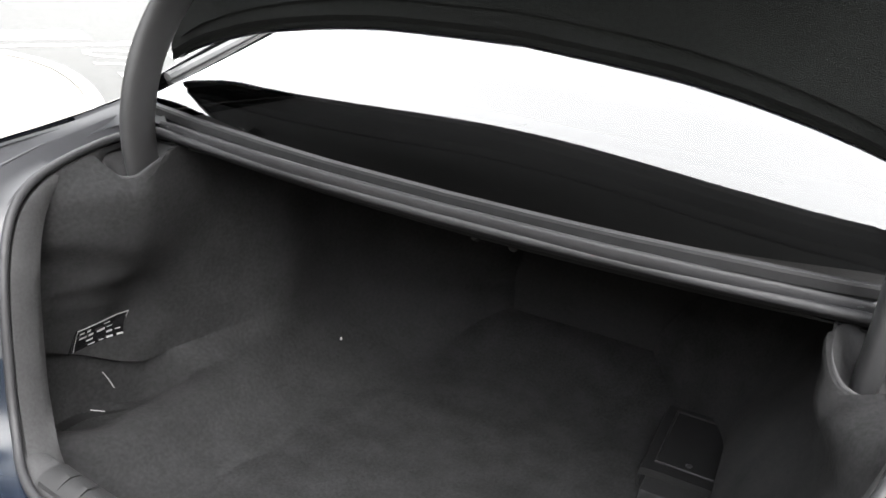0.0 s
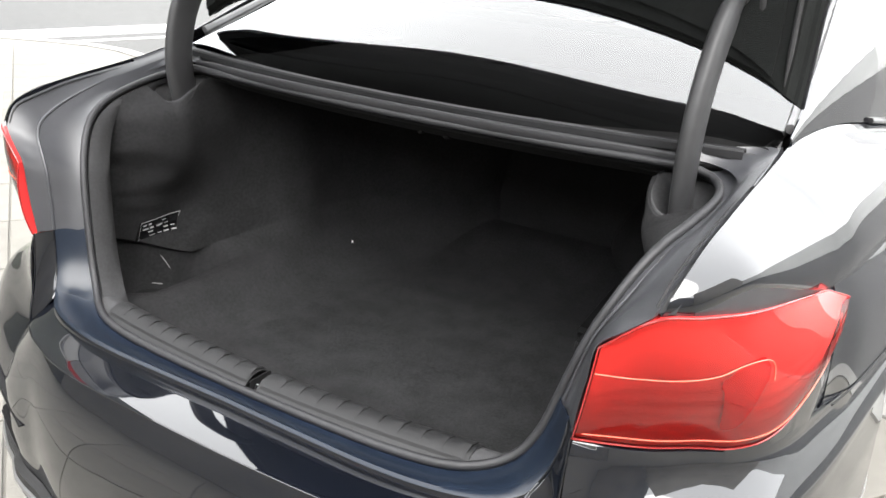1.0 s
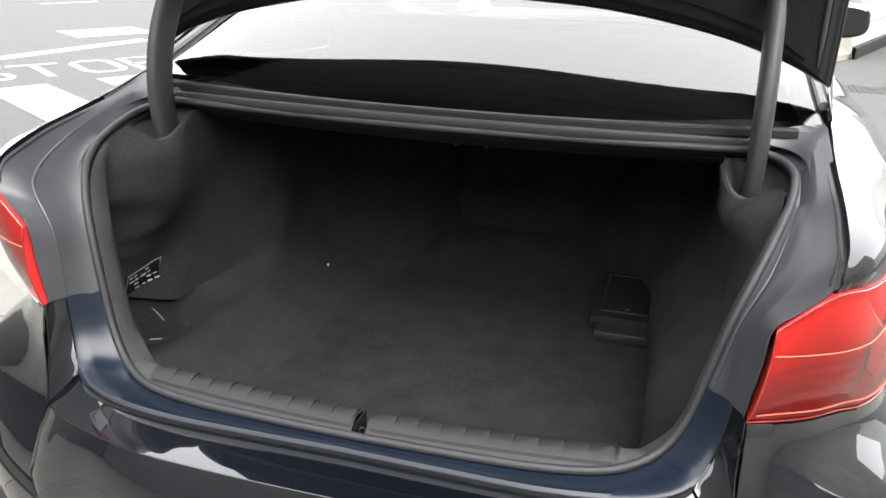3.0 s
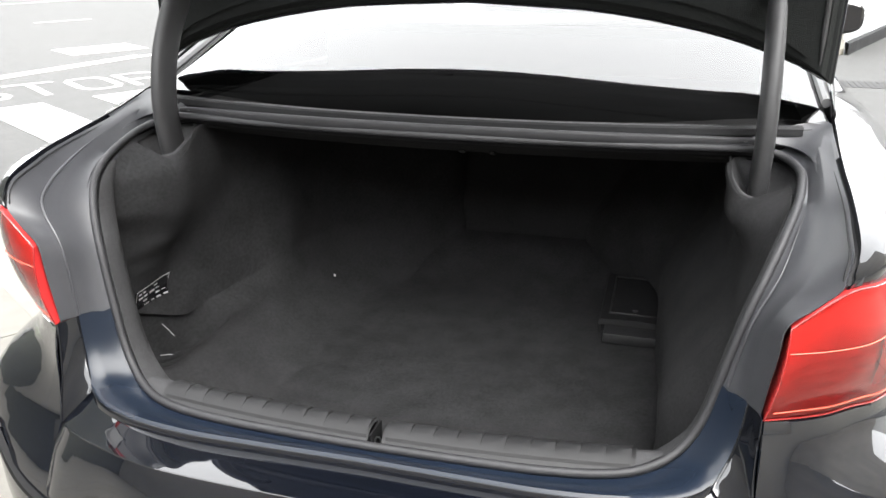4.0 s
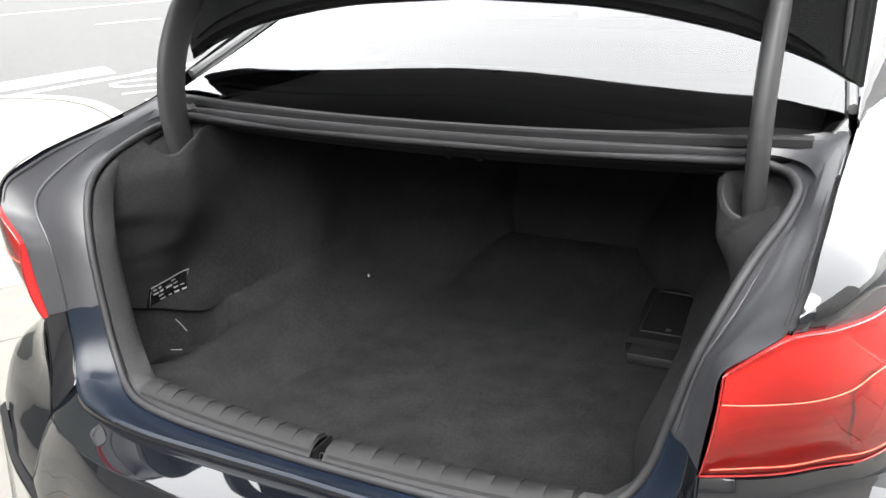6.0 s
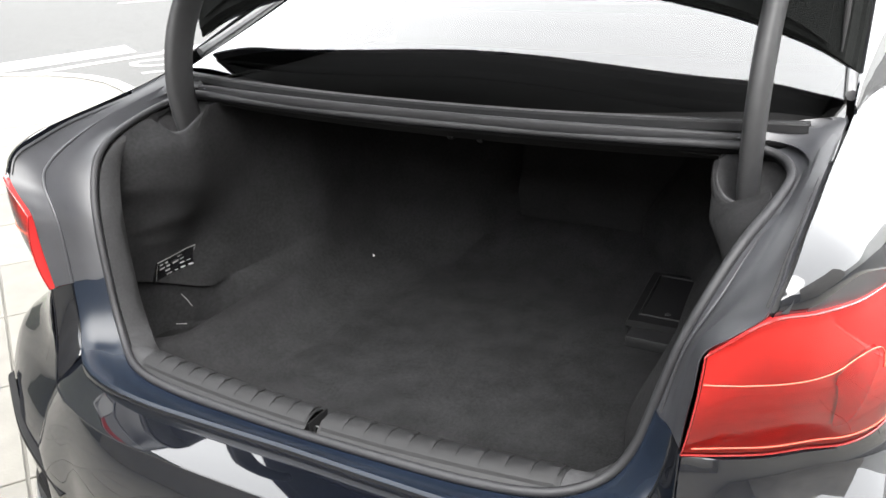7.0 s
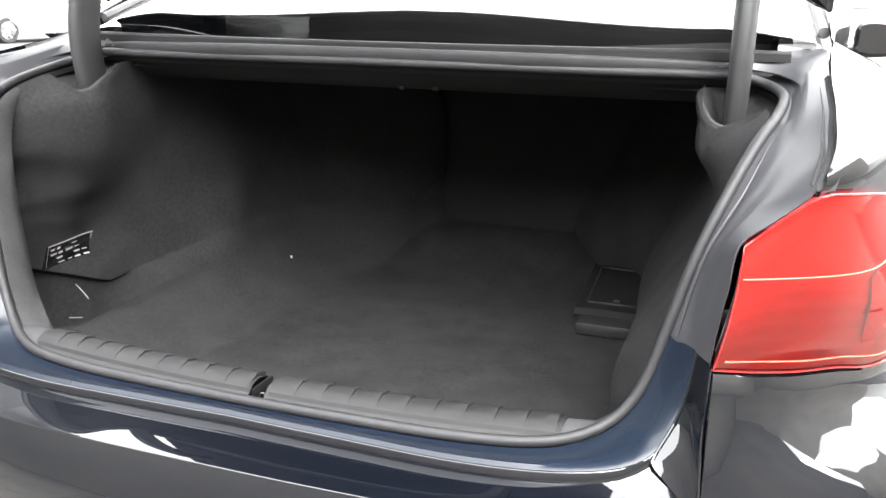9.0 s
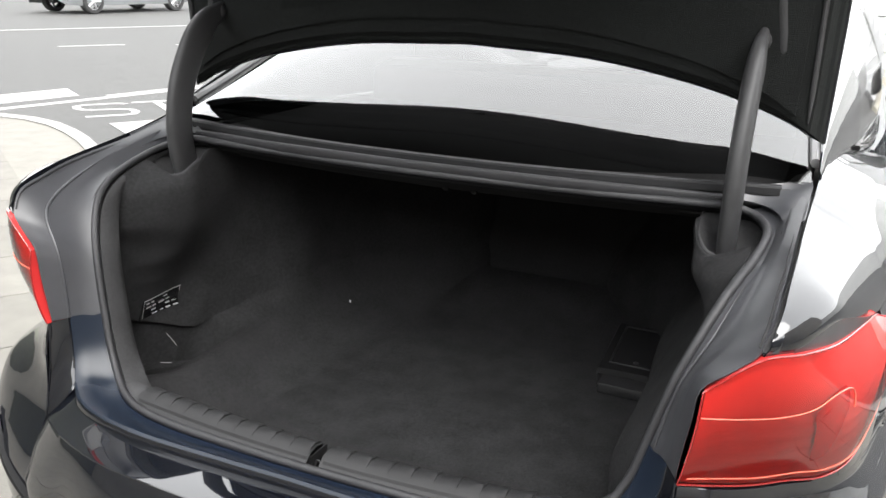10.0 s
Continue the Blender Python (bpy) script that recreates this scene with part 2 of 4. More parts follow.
bm = bmesh.new()
for z0, z1 in ((-STEP + 0.003, -0.012),):
    top = [bm.verts.new((p.x, p.y - 0.13, z1)) for p in KERBLINE]
    low = [bm.verts.new((p.x, -60, z1)) for p in KERBLINE]
    base = [bm.verts.new((p.x, p.y - 0.13, z0)) for p in KERBLINE]
    for i in range(len(top) - 1):
        bm.faces.new([low[i], low[i + 1], top[i + 1], top[i]])
        bm.faces.new([top[i], top[i + 1], base[i + 1], base[i]])
pavement = structure("pavement", bm, PAVE, "pale concrete slab pavement with thin joints")
bm = bmesh.new()
rows = []
for p in KERBLINE:
    rows.append([(p.x, p.y - 0.15, -STEP), (p.x, p.y - 0.15, 0.0), (p.x, p.y - 0.01, 0.0), (p.x, p.y, -0.012), (p.x, p.y, -STEP)])
kerb = structure("kerb", sheet(rows), KERB, "pale worn kerb stone edging round the street corner")

# paint on the road
RD, DN = Vector((0.52, 0.854, 0)), Vector((0.854, -0.52, 0))


def bar(name, a, length, width, along, across, label):
    a = Vector((a[0], a[1], -STEP))
    bm = bmesh.new()
    q = [a, a + along * length, a + along * length + across * width, a + across * width]
    lo = [bm.verts.new(p + Vector((0, 0, 0.001))) for p in q]
    hi = [bm.verts.new(p + Vector((0, 0, 0.006))) for p in q]
    bm.faces.new(hi)
    for i in range(4):
        bm.faces.new([lo[i], lo[(i + 1) % 4], hi[(i + 1) % 4], hi[i]])
    return tagged(part(name, bm, ROADPAINT, None, smooth=False), label, "road marking", kind="structure")


for k in (0, 1, 2):
    o = Vector((-5.45, 5.12, 0)) + RD * (0.97 * k)
    bar("zebra_bar", o, 2.1, 0.52, DN, RD, "worn white crossing bar painted on the asphalt")
LD = Vector((0.24, 0.971, 0))
bar("stop_line", Vector((-8.6, -1.4, 0)) + LD * 5.6, 11.0, 0.13, LD, DN, "thin white line painted along the road")
bar("old_line", Vector((-6.78, 6.4, 0)), 2.2, 0.05, LD, DN, "thin worn line beside the white road line")
bar("crossing_patch", Vector((-7.62, 8.66, 0)), 1.0, 0.75, RD, DN, "faded white patch painted on the road")
bar("crossing_patch", Vector((-8.0, 4.6, 0)), 2.0, 0.62, LD, DN, "faded white patch painted on the road")
bar("lane_dash", Vector((-11.6, 10.1, 0)), 1.1, 0.10, RD, DN, "short white lane dash on the asphalt")
bar("lane_dash", Vector((-10.33, 11.57, 0)), 0.95, 0.10, RD, DN, "short white lane dash on the asphalt")
bar("far_line", Vector((-16.2, 9.5, 0)), 8.0, 0.12, Vector((0.43, 0.903, 0)), DN, "white line along the far side of the road")

# the painted word STOP, each letter drawn with one or two strokes of constant width
LU, LV = Vector((0.58, 0.815, 0)), Vector((-0.815, 0.58, 0))
LETTERS = (
    ("S", 0.87, 0.50, ([(1, 0.90), (0.86, 1), (0.2, 1), (0.02, 0.93), (0, 0.72), (0.1, 0.58), (0.3, 0.53), (0.75, 0.48), (0.96, 0.40), (1, 0.2), (0.9, 0.03), (0.72, 0), (0, 0)],)),
    ("T", 1.44, 0.49, ([(0, 1), (1, 1)], [(0.5, 1), (0.5, -0.05)])),
    ("O", 2.04, 0.37, ([(0.5, 0), (0.15, 0.03), (0, 0.2), (0, 0.8), (0.15, 0.97), (0.5, 1), (0.85, 0.97), (1, 0.8), (1, 0.2), (0.85, 0.03), (0.5, 0)],)),
    ("P", 2.56, 0.42, ([(0, -0.05), (0, 1), (0.7, 1), (0.97, 0.9), (1, 0.75), (0.97, 0.58), (0.7, 0.48), (0, 0.48)],)),
)
word = tagged(new("stop_lettering"), "white stop lettering painted on the asphalt", "road marking", kind="structure")
word.location = LU * 1.9 + LV * 8.2 + Vector((0, 0, -STEP))
bpy.context.view_layer.update()
for letter, u0, wide, strokes in LETTERS:
    bm = bmesh.new()
    for k, st in enumerate(strokes):
        line = [Vector((u0 + wide * u, 7.85 + 0.75 * v, 0)) for u, v in st]
        rows = []
        for a, p, b in zip(line[:1] + line[:-1], line, line[1:] + line[-1:]):
            d = (b - a).normalized() if (b - a).length > 0 else Vector((1, 0, 0))
            if line[0] == line[-1] and p == line[0]:
                d = Vector((-1, 0, 0))
            side = Vector((-d.y, d.x, 0)) * 0.041
            rows.append([LU * q.x + LV * q.y + Vector((0, 0, -STEP + 0.004 + 0.001 * k)) for q in (p - side, p + side)])
        sheet(rows, bm=bm)
    part("letter", bm, ROADPAINT, word, smooth=False)

# ---- the car ----
car = thing("sedan", (0, 0, 0), "dark blue four-door sedan parked with its boot lid open", "car")

# curves of the right half, from the middle or the front
SEAL = [(0.0, 0.507, 1.078), (0.16, 0.515, 1.077), (0.327, 0.535, 1.075), (0.453, 0.555, 1.074), (0.519, 0.565, 1.073), (0.556, 0.566, 1.064), (0.575, 0.537, 1.056), (0.580, 0.501, 1.049), (0.571, 0.424, 1.036), (0.557, 0.365, 1.021), (0.543, 0.325, 0.997), (0.526, 0.296, 0.958), (0.508, 0.276, 0.912), (0.492, 0.263, 0.857), (0.478, 0.254, 0.805), (0.464, 0.245, 0.759), (0.440, 0.231, 0.720), (0.40, 0.206, 0.699), (0.345, 0.184, 0.692), (0.25, 0.17, 0.69), (0.12, 0.164, 0.69), (0, 0.162, 0.69)]
GAP = [(0.630, 0.66, 1.108), (0.627, 0.59, 1.096), (0.626, 0.503, 1.081), (0.624, 0.412, 1.071), (0.623, 0.334, 1.061), (0.62, 0.272, 1.048), (0.618, 0.224, 1.034), (0.612, 0.203, 1.008), (0.606, 0.195, 0.992), (0.578, 0.187, 0.968), (0.55, 0.181, 0.944), (0.544, 0.18, 0.90), (0.538, 0.18, 0.86), (0.533, 0.182, 0.815)]
FOLD = [(0.600, 0.63, 1.094), (0.606, 0.57, 1.083), (0.606, 0.50, 1.070), (0.603, 0.42, 1.055), (0.598, 0.35, 1.038), (0.592, 0.29, 1.018), (0.582, 0.25, 0.998), (0.566, 0.232, 0.978), (0.553, 0.225, 0.962), (0.540, 0.22, 0.945), (0.530, 0.217, 0.92), (0.524, 0.215, 0.885), (0.520, 0.213, 0.85), (0.517, 0.211, 0.815)]
LIP = [(0, 0.120, 0.693), (0.15, 0.119, 0.692), (0.28, 0.122, 0.690), (0.38, 0.133, 0.692), (0.45, 0.153, 0.698), (0.485, 0.179, 0.710), (0.503, 0.198, 0.74), (0.512, 0.207, 0.775), (0.517, 0.211, 0.815)]
CREASE = [(0, 0.035, 0.676), (0.15, 0.038, 0.675), (0.3, 0.052, 0.671), (0.42, 0.088, 0.665), (0.5, 0.128, 0.655), (0.535, 0.155, 0.645)]

seal_half = spline(SEAL, 90)
seal_loop = seal_half + flip(seal_half)[-2:0:-1]


def side_parts(s):
    """Jamb, painted lower flange, quarter panel and C-pillar of one side; s is 1 or -1."""
    def m(pts):
        return [Vector((p[0] * s, p[1], p[2])) for p in pts]

    # dark jamb between the gap at the outer skin and the rubber seal
    n = 40
    i0 = min(range(len(seal_half)), key=lambda i: (seal_half[i] - Vector((0.535, 0.574, 1.079))).length)
    i1 = min(range(len(seal_half)), key=lambda i: (seal_half[i] - Vector((0.480, 0.256, 0.813))).length)
    outer, fold = through_points(GAP, 4), through_points(FOLD, 4)
    n = len(outer)
    run = [0.0]
    for a, b in zip(fold, fold[1:]):
        run.append(run[-1] + (b - a).length)
    dense = spline(seal_half[i0:i1 + 1], 400)
    inner = [dense[round(399 * r / run[-1])] for r in run]
    rows = []
    for a, f, g in zip(inner, fold, outer):
        a = a + Vector((0.0, 0.0, -0.004))
        h1 = a.lerp(f, 0.36) + Vector((0, 0.007, -0.008))
        h2 = a.lerp(f, 0.74) + Vector((0, 0.006, -0.004))
        e = f.lerp(g, 0.5)
        rim = g + (g - f).normalized() * -0.004
        rows.append([a, h1, h2, f.lerp(a, 0.06), f, e, rim, g + Vector((0.0, 0.004, -0.012) if g.z > 1.0 else (-0.0015, 0.004, -0.003))])
    jb = part("boot_jamb", thick(sheet([m(r) for r in rows]), 0.002), JAMB, car, "satin black sheet-metal jamb beside the boot opening", angle=50)

    # channel under the gap between jamb and wing
    part("gap_channel", thick(sheet([m([g + Vector((-0.008, 0, -0.005)), g + Vector((-0.002, 0, -0.011)), g + Vector((0.004, 0, -0.012)), g + Vector((0.014, 0.002, -0.010))]) for g in outer[2:] if g.z > 1.004]), 0.001), RUBBER, jb)

    # raised bead beside the seal
    if s > 0:
        part("sealant_bead", tube(m([p.lerp(q, 0.30) + Vector((0, 0.005, -0.005)) for p, q in zip(inner, fold)][14:-2]), [0.0018 * smooth01(-1, 14, i) for i in range(len(fold) - 16)], 8), JAMB, jb)
    if s < 0:
        part("fold_ridge", tube(m([p + Vector((0, -0.0005, 0.0008)) for p in fold[10:]]), [0.0026 * smooth01(-1, 10, i) for i in range(len(fold) - 10)], 8), JAMB, jb)

    # quarter panel: gap edge to shoulder, then the flank
    T = [(0.609, 0.197, 0.996), (0.65, 0.232, 0.997), (0.683, 0.30, 0.986), (0.703, 0.37, 0.974), (0.722, 0.45, 0.962), (0.742, 0.545, 0.948), (0.750, 0.585, 0.943), (0.768, 0.70, 0.938), (0.792, 0.95, 0.935), (0.818, 1.4, 0.93), (0.838, 2.0, 0.93), (0.842, 3.0, 0.92), (0.828, 3.8, 0.90)]
    Gq = [(0.617, 0.204, 1.01), (0.624, 0.235, 1.037), (0.626, 0.30, 1.056), (0.628, 0.37, 1.067), (0.629, 0.45, 1.077), (0.632, 0.545, 1.090), (0.634, 0.585, 1.097), (0.640, 0.70, 1.112), (0.668, 0.95, 1.10), (0.715, 1.4, 1.04), (0.755, 2.0, 1.0), (0.765, 3.0, 0.985), (0.75, 3.8, 0.96)]
    t, g = through_points(T, 6), through_points(Gq, 6)
    rows, ret = [], []
    for a, b in list(zip(g, t))[1:]:
        low_edge = b
        roll = (1 - smooth01(0.30, 0.56, b.y)) * smooth01(0.03, 0.10, (b - a).length)
        b = b + Vector((0.001, -0.002, 0.034)) * roll
        if roll > 0.02:
            ret.append([b + Vector((-0.001, 0.001, -0.0005)), b.lerp(low_edge, 0.35) + Vector((-0.003, 0.002, 0)) * roll, b.lerp(low_edge, 0.8) + Vector((-0.003, 0.002, 0)) * roll, low_edge + Vector((-0.004, 0.003, -0.008))])
        d = (b - a).length
        k = min(d * (0.16 - 0.05 * roll + 0.05 * smooth01(0.5, 0.8, b.y)), 0.036)
        rows.append([a + Vector((-0.002, 0.0, -0.014)), a, a.lerp(b, 0.12) + Vector((0, 0, k * 0.35)), a.lerp(b, 0.35) + Vector((k * 0.4, 0, k * 0.9)), a.lerp(b, 0.6) + Vector((k * 0.8, 0, k)), a.lerp(b, 0.82) + Vector((k * 0.8, 0, k * 0.6)), b, b + Vector((-0.004, 0.004, -0.012))])
    q = part("quarter_panel", thick(sheet([m(r) for r in rows]), 0.002), PAINT, car, "dark blue painted rear wing beside the boot", angle=60)
    # satin black strip standing in for the dark reflection along the wing's edge
    part("wing_reflection_strip", thick(sheet([m(r) for r in ret]), 0.001), JAMB, q, "dark strip on the wing above the tail lamp, standing in for a reflection")
    # flank below the shoulder
    rows = []
    for p in t:
        if p.y < 0.57:
            continue
        x = p.x + 0.023 + 0.010 * smooth01(0.57, 0.70, p.y) + 0.014 * smooth01(0.6, 1.1, p.y)
        rows.append([p + Vector((0, 0, -0.001)), Vector((p.x + (x - p.x) * 0.55, p.y, 0.90)), Vector((p.x + (x - p.x) * 0.9, p.y, 0.84)), Vector((x, p.y, 0.76)), Vector((x, p.y, 0.60)), Vector((x - 0.01, p.y, 0.45)), Vector((x - 0.05, p.y, 0.28)), Vector((x - 0.16, p.y, 0.22))])
    part("flank", thick(sheet([m(r) for r in rows]), 0.002), PAINT, car, "dark blue painted body side", angle=60)

    # lower flange in body colour, from the corner of the jamb to the middle
    k = 36
    j1 = i1 - 1
    inner = spline(seal_half[j1:], k)
    lip = spline(LIP[::-1], k)
    rows, drop = [], []
    for a, b in zip(inner, lip):
        a = a + (b - a).normalized() * 0.004 + Vector((0, 0, -0.008))
        rows.append([a, a.lerp(b, 0.25) + Vector((0, 0, -0.003)), a.lerp(b, 0.6) + Vector((0, 0, 0.002)), a.lerp(b, 0.93) + Vector((0, 0, 0.002)), b + Vector((0, 0, -0.002))])
        drop.append([b + Vector((0, -0.0006, -0.0022)), b + Vector((0, -0.0025, -0.005)), b + Vector((0, -0.003, -0.015))])
    fl = part("boot_sill_flange", thick(sheet([m(r) for r in rows]), 0.002), FLANGE, car, "satin dark blue flange under the boot seal", angle=50)
    part("flange_drop", thick(sheet([m(r) for r in drop]), 0.001), PAINT, fl)

    # step between the lower flange and the gap beside the lamp
    col = spline([(0.517, 0.211, 0.815), (0.512, 0.207, 0.775), (0.503, 0.198, 0.74), (0.487, 0.179, 0.708), (0.484, 0.172, 0.700)], 20)
    gap = spline([(0.533, 0.181, 0.812), (0.532, 0.177, 0.77), (0.532, 0.170, 0.72), (0.534, 0.160, 0.68), (0.536, 0.154, 0.646)], 20)
    rows = [[a, a.lerp(b, 0.08) + Vector((0, -0.002, 0)), a.lerp(b, 0.5) + Vector((0.0, 0.003, 0)), a.lerp(b, 0.94), b, b + Vector((0.001, 0.012, 0))] for a, b in zip(col, gap)]
    step = part("bumper_side_step", thick(sheet([m(r) for r in rows]), 0.002), PAINT, car, angle=50)
    for edge in (col, gap):
        part("edge_bead", tube(m([p + Vector((0, -0.0015, 0.0005)) for p in edge]), 0.0016, 6), PAINT, step)

    # C-pillar, roof side and side window
    secs = []
    for y, gx, gz, sx, sz in ((0.66, 0.634, 1.122, 0.639, 1.109), (0.75, 0.629, 1.156, 0.646, 1.113), (0.95, 0.611, 1.233, 0.668, 1.102), (1.15, 0.59, 1.31, 0.691, 1.075), (1.40, 0.562, 1.40, 0.715, 1.042), (1.8, 0.552, 1.445, 0.745, 1.014), (2.4, 0.552, 1.468, 0.762, 0.995), (3.0, 0.55, 1.45, 0.765, 0.988), (3.4, 0.56, 1.38, 0.758, 0.976)):
        a, b = Vector((gx, y, gz)), Vector((sx, y, sz))
        h = max(gz - sz, 0.0)
        secs.append([a, Vector((gx + (sx - gx) * 0.15 + 0.05 * h, y, gz + 0.02 * h)), Vector((gx + (sx - gx) * 0.42 + 0.10 * h, y, gz - h * 0.22)), Vector((gx + (sx - gx) * 0.70 + 0.10 * h, y, gz - h * 0.5)), Vector((gx + (sx - gx) * 0.9 + 0.05 * h, y, gz - h * 0.8)), b])
    cols = [spline([s_[j] for s_ in secs], 40) for j in range(6)]
    rows = [[cols[j][i] for j in range(6)] for i in range(40)]
    cut = next(i for i, r in enumerate(rows) if r[0].y > 1.12)
    part("c_pillar", thick(sheet([m(r) for r in rows[:cut + 1]]), 0.003), PAINT, car, "dark blue painted rear roof pillar")
    up_rows = [r[:3] for r in rows[cut:]]
    lo_rows = [r[2:] for r in rows[cut:]]
    part("roof_rail", thick(sheet([m(r) for r in up_rows]), 0.003), PAINT, car)
    part("side_window", thick(sheet([m(r) for r in lo_rows]), 0.003), GLOSS, car, "dark tinted side windows")
    part("window_trim", tube(m([r[-1] + Vector((0.004, 0, 0.004)) for r in rows[cut:]]), 0.006, 8), GLOSS, car)


for side in (1, -1):
    side_parts(side)

# seal: a hollow bulb round the whole opening, with a thin outer lip along its sides
ctr = Vector((0, 0.35, 0.9))
seal = part("boot_seal", tube(seal_loop, 0.0066, 12, closed=True), SEALRUBBER, car, "black rubber seal round the boot opening")
seal_in = []
for i, p in enumerate(seal_loop):
    a, b = seal_loop[i - 1], seal_loop[(i + 1) % len(seal_loop)]
    d = (b - a).normalized()
    nrm = Vector((0, -0.25, 0.97)).lerp(Vector((0, -0.75, 0.66)), smooth01(1.06, 0.98, p.z) if p.z > 0.9 else smooth01(0.70, 0.80, p.z)).normalized()
    w = d.cross(nrm).normalized()
    if w.dot(ctr - p) < 0:
        w = -w
    seal_in.append(w)
inner_loop = [p + w * 0.006 + Vector((0, 0.002, -0.003)) for p, w in zip(seal_loop, seal_in)]
for s in (1, -1):
    low = [i for i, p in enumerate(seal_loop) if 0.715 < p.z < 1.035 and p.x * s > 0]
    lip = [seal_loop[i] - seal_in[i] * 0.0125 + Vector((0, 0.001, -0.002)) for i in low]
    part("seal_lip", tube(lip, [0.0038 * smooth01(-1, 10, min(k, len(low) - 1 - k)) for k in range(len(low))], 10), SEALRUBBER, seal)
# carrier that holds the bulb, tucked in behind it
rows = []
for p, w in zip(seal_loop + seal_loop[:1], seal_in + seal_in[:1]):
    rows.append([p - w * 0.015 + Vector((0, 0.005, -0.008)), p - w * 0.006 + Vector((0, 0.006, -0.008)), p + w * 0.003 + Vector((0, 0.008, -0.008)), p + w * 0.005 + Vector((0, 0.018, -0.014))])
part("seal_carrier", thick(sheet(rows), 0.002), RUBBER, seal)

# ---- bumper ----
def bumper():
    n = 40
    def below(p, z, out, out_end):
        """A point of the bumper's face under the crease, further out towards the corner."""
        k = smooth01(0.38, 0.535, p.x)
        return Vector((p.x, p.y - out * (1 - k) - out_end * k, z))

    K = spline(CREASE, n)
    B = spline(LIP[:6], n)
    rows = []
    for a, b in zip(B, K):
        a = a + Vector((0, -0.0035, -0.0135))
        rows.append([a + Vector((0, 0.005, -0.004)), a, a.lerp(b, 0.15) + Vector((0, 0, 0.0004)), a.lerp(b, 0.5) + Vector((0, 0, 0.0012)), a.lerp(b, 0.86) + Vector((0, 0, 0.0012)), b,
                     b + Vector((0, -0.003, -0.005)) * (1 - smooth01(0.48, 0.53, b.x)), below(b, 0.62, 0.024, 0.026), below(b, 0.56, 0.030, 0.060), below(b, 0.47, 0.031, 0.062), below(b, 0.40, 0.022, 0.051)])
    full = [[Vector((-p.x, p.y, p.z)) for p in r] for r in rows[:0:-1]] + rows
    part("bumper_top", thick(sheet(full), 0.003), PAINT, bump, "glossy dark blue bumper step below the boot", angle=35)
    edge = [r[5] + Vector((0, -0.0006, 0.0006)) for r in full]
    part("crease_edge", tube(edge, 0.0011, 6), PAINT, bump)
    for s in (1, -1):
        L = spline([(0.536, 0.178, 0.806), (0.576, 0.209, 0.798), (0.618, 0.242, 0.792), (0.657, 0.286, 0.785), (0.697, 0.334, 0.775), (0.728, 0.388, 0.771), (0.752, 0.455, 0.765), (0.772, 0.55, 0.755), (0.80, 0.70, 0.745), (0.835, 0.95, 0.735)], 34)
        A = spline([(0.537, 0.153, 0.648), (0.61, 0.172, 0.65), (0.685, 0.196, 0.652), (0.737, 0.228, 0.655), (0.765, 0.295, 0.655), (0.787, 0.41, 0.65), (0.810, 0.57, 0.65), (0.845, 0.92, 0.65)], 34)
        C = spline([(0.535, 0.095, 0.56), (0.61, 0.122, 0.565), (0.685, 0.163, 0.57), (0.745, 0.218, 0.57), (0.777, 0.295, 0.565), (0.80, 0.40, 0.56), (0.824, 0.56, 0.56), (0.852, 0.90, 0.56)], 34)
        D = spline([(0.535, 0.093, 0.47), (0.61, 0.122, 0.47), (0.69, 0.170, 0.47), (0.748, 0.228, 0.47), (0.783, 0.31, 0.47), (0.806, 0.42, 0.47), (0.828, 0.56, 0.47), (0.855, 0.90, 0.47)], 34)
        E = [Vector((p.x, p.y + 0.012, 0.40)) for p in D]
        rows2 = []
        for i, (l, a, c_, d_, e) in enumerate(zip(L, A, C, D, E)):
            k = min(i / 7, 1.0)
            out = Vector((0.007, -0.010, 0.003)) * k + Vector((0, 0.003, 0)) * (1 - k)
            face = [l.lerp(a, w) + out * f for w, f in ((0.12, -0.9), (0.25, -1.0), (0.4, -0.3), (0.55, 0.6), (0.7, 0.9), (0.85, 0.55))]
            rows2.append([l + Vector((0, 0.012, 0.004)), l] + face + [a, a.lerp(c_, 0.5) + Vector((0.003, -0.004, 0)) * k, c_, d_, e])
        part("bumper_corner", thick(sheet([[Vector((p.x * s, p.y, p.z)) for p in r] for r in rows2]), 0.003), PAINT, bump, "dark blue bumper corner below the tail lamp", angle=50)
        # lower valance and its bright strip
        V0 = [Vector((p.x, p.y, p.z - 0.004)) for p in [r[-1] for r in rows] + E[1:]]
        rows3 = [[p, p + Vector((0.004, -0.012, -0.01)), p + Vector((0.004, -0.012, -0.05)), p + Vector((-0.01, 0.02, -0.12)), p + Vector((-0.02, 0.09, -0.20))] for p in V0]
        part("lower_valance", thick(sheet([[Vector((p.x * s, p.y, p.z)) for p in r] for r in rows3]), 0.003), PLASTIC, bump, "grained black lower bumper valance", angle=50)
        strip = [Vector((p.x * s, p.y - 0.012, 0.362)) for p in V0[14:]]
        part("valance_strip", tube(spline(strip, 40), 0.007, 8), TRIMLINE, bump, "satin bright strip along the valance")
        seam = [Vector((s * (p.x + 0.0035), p.y, p.z + 0.001)) for p in L[19:]]
        part("panel_seam", tube(seam, 0.0016, 6), RUBBER, bump)
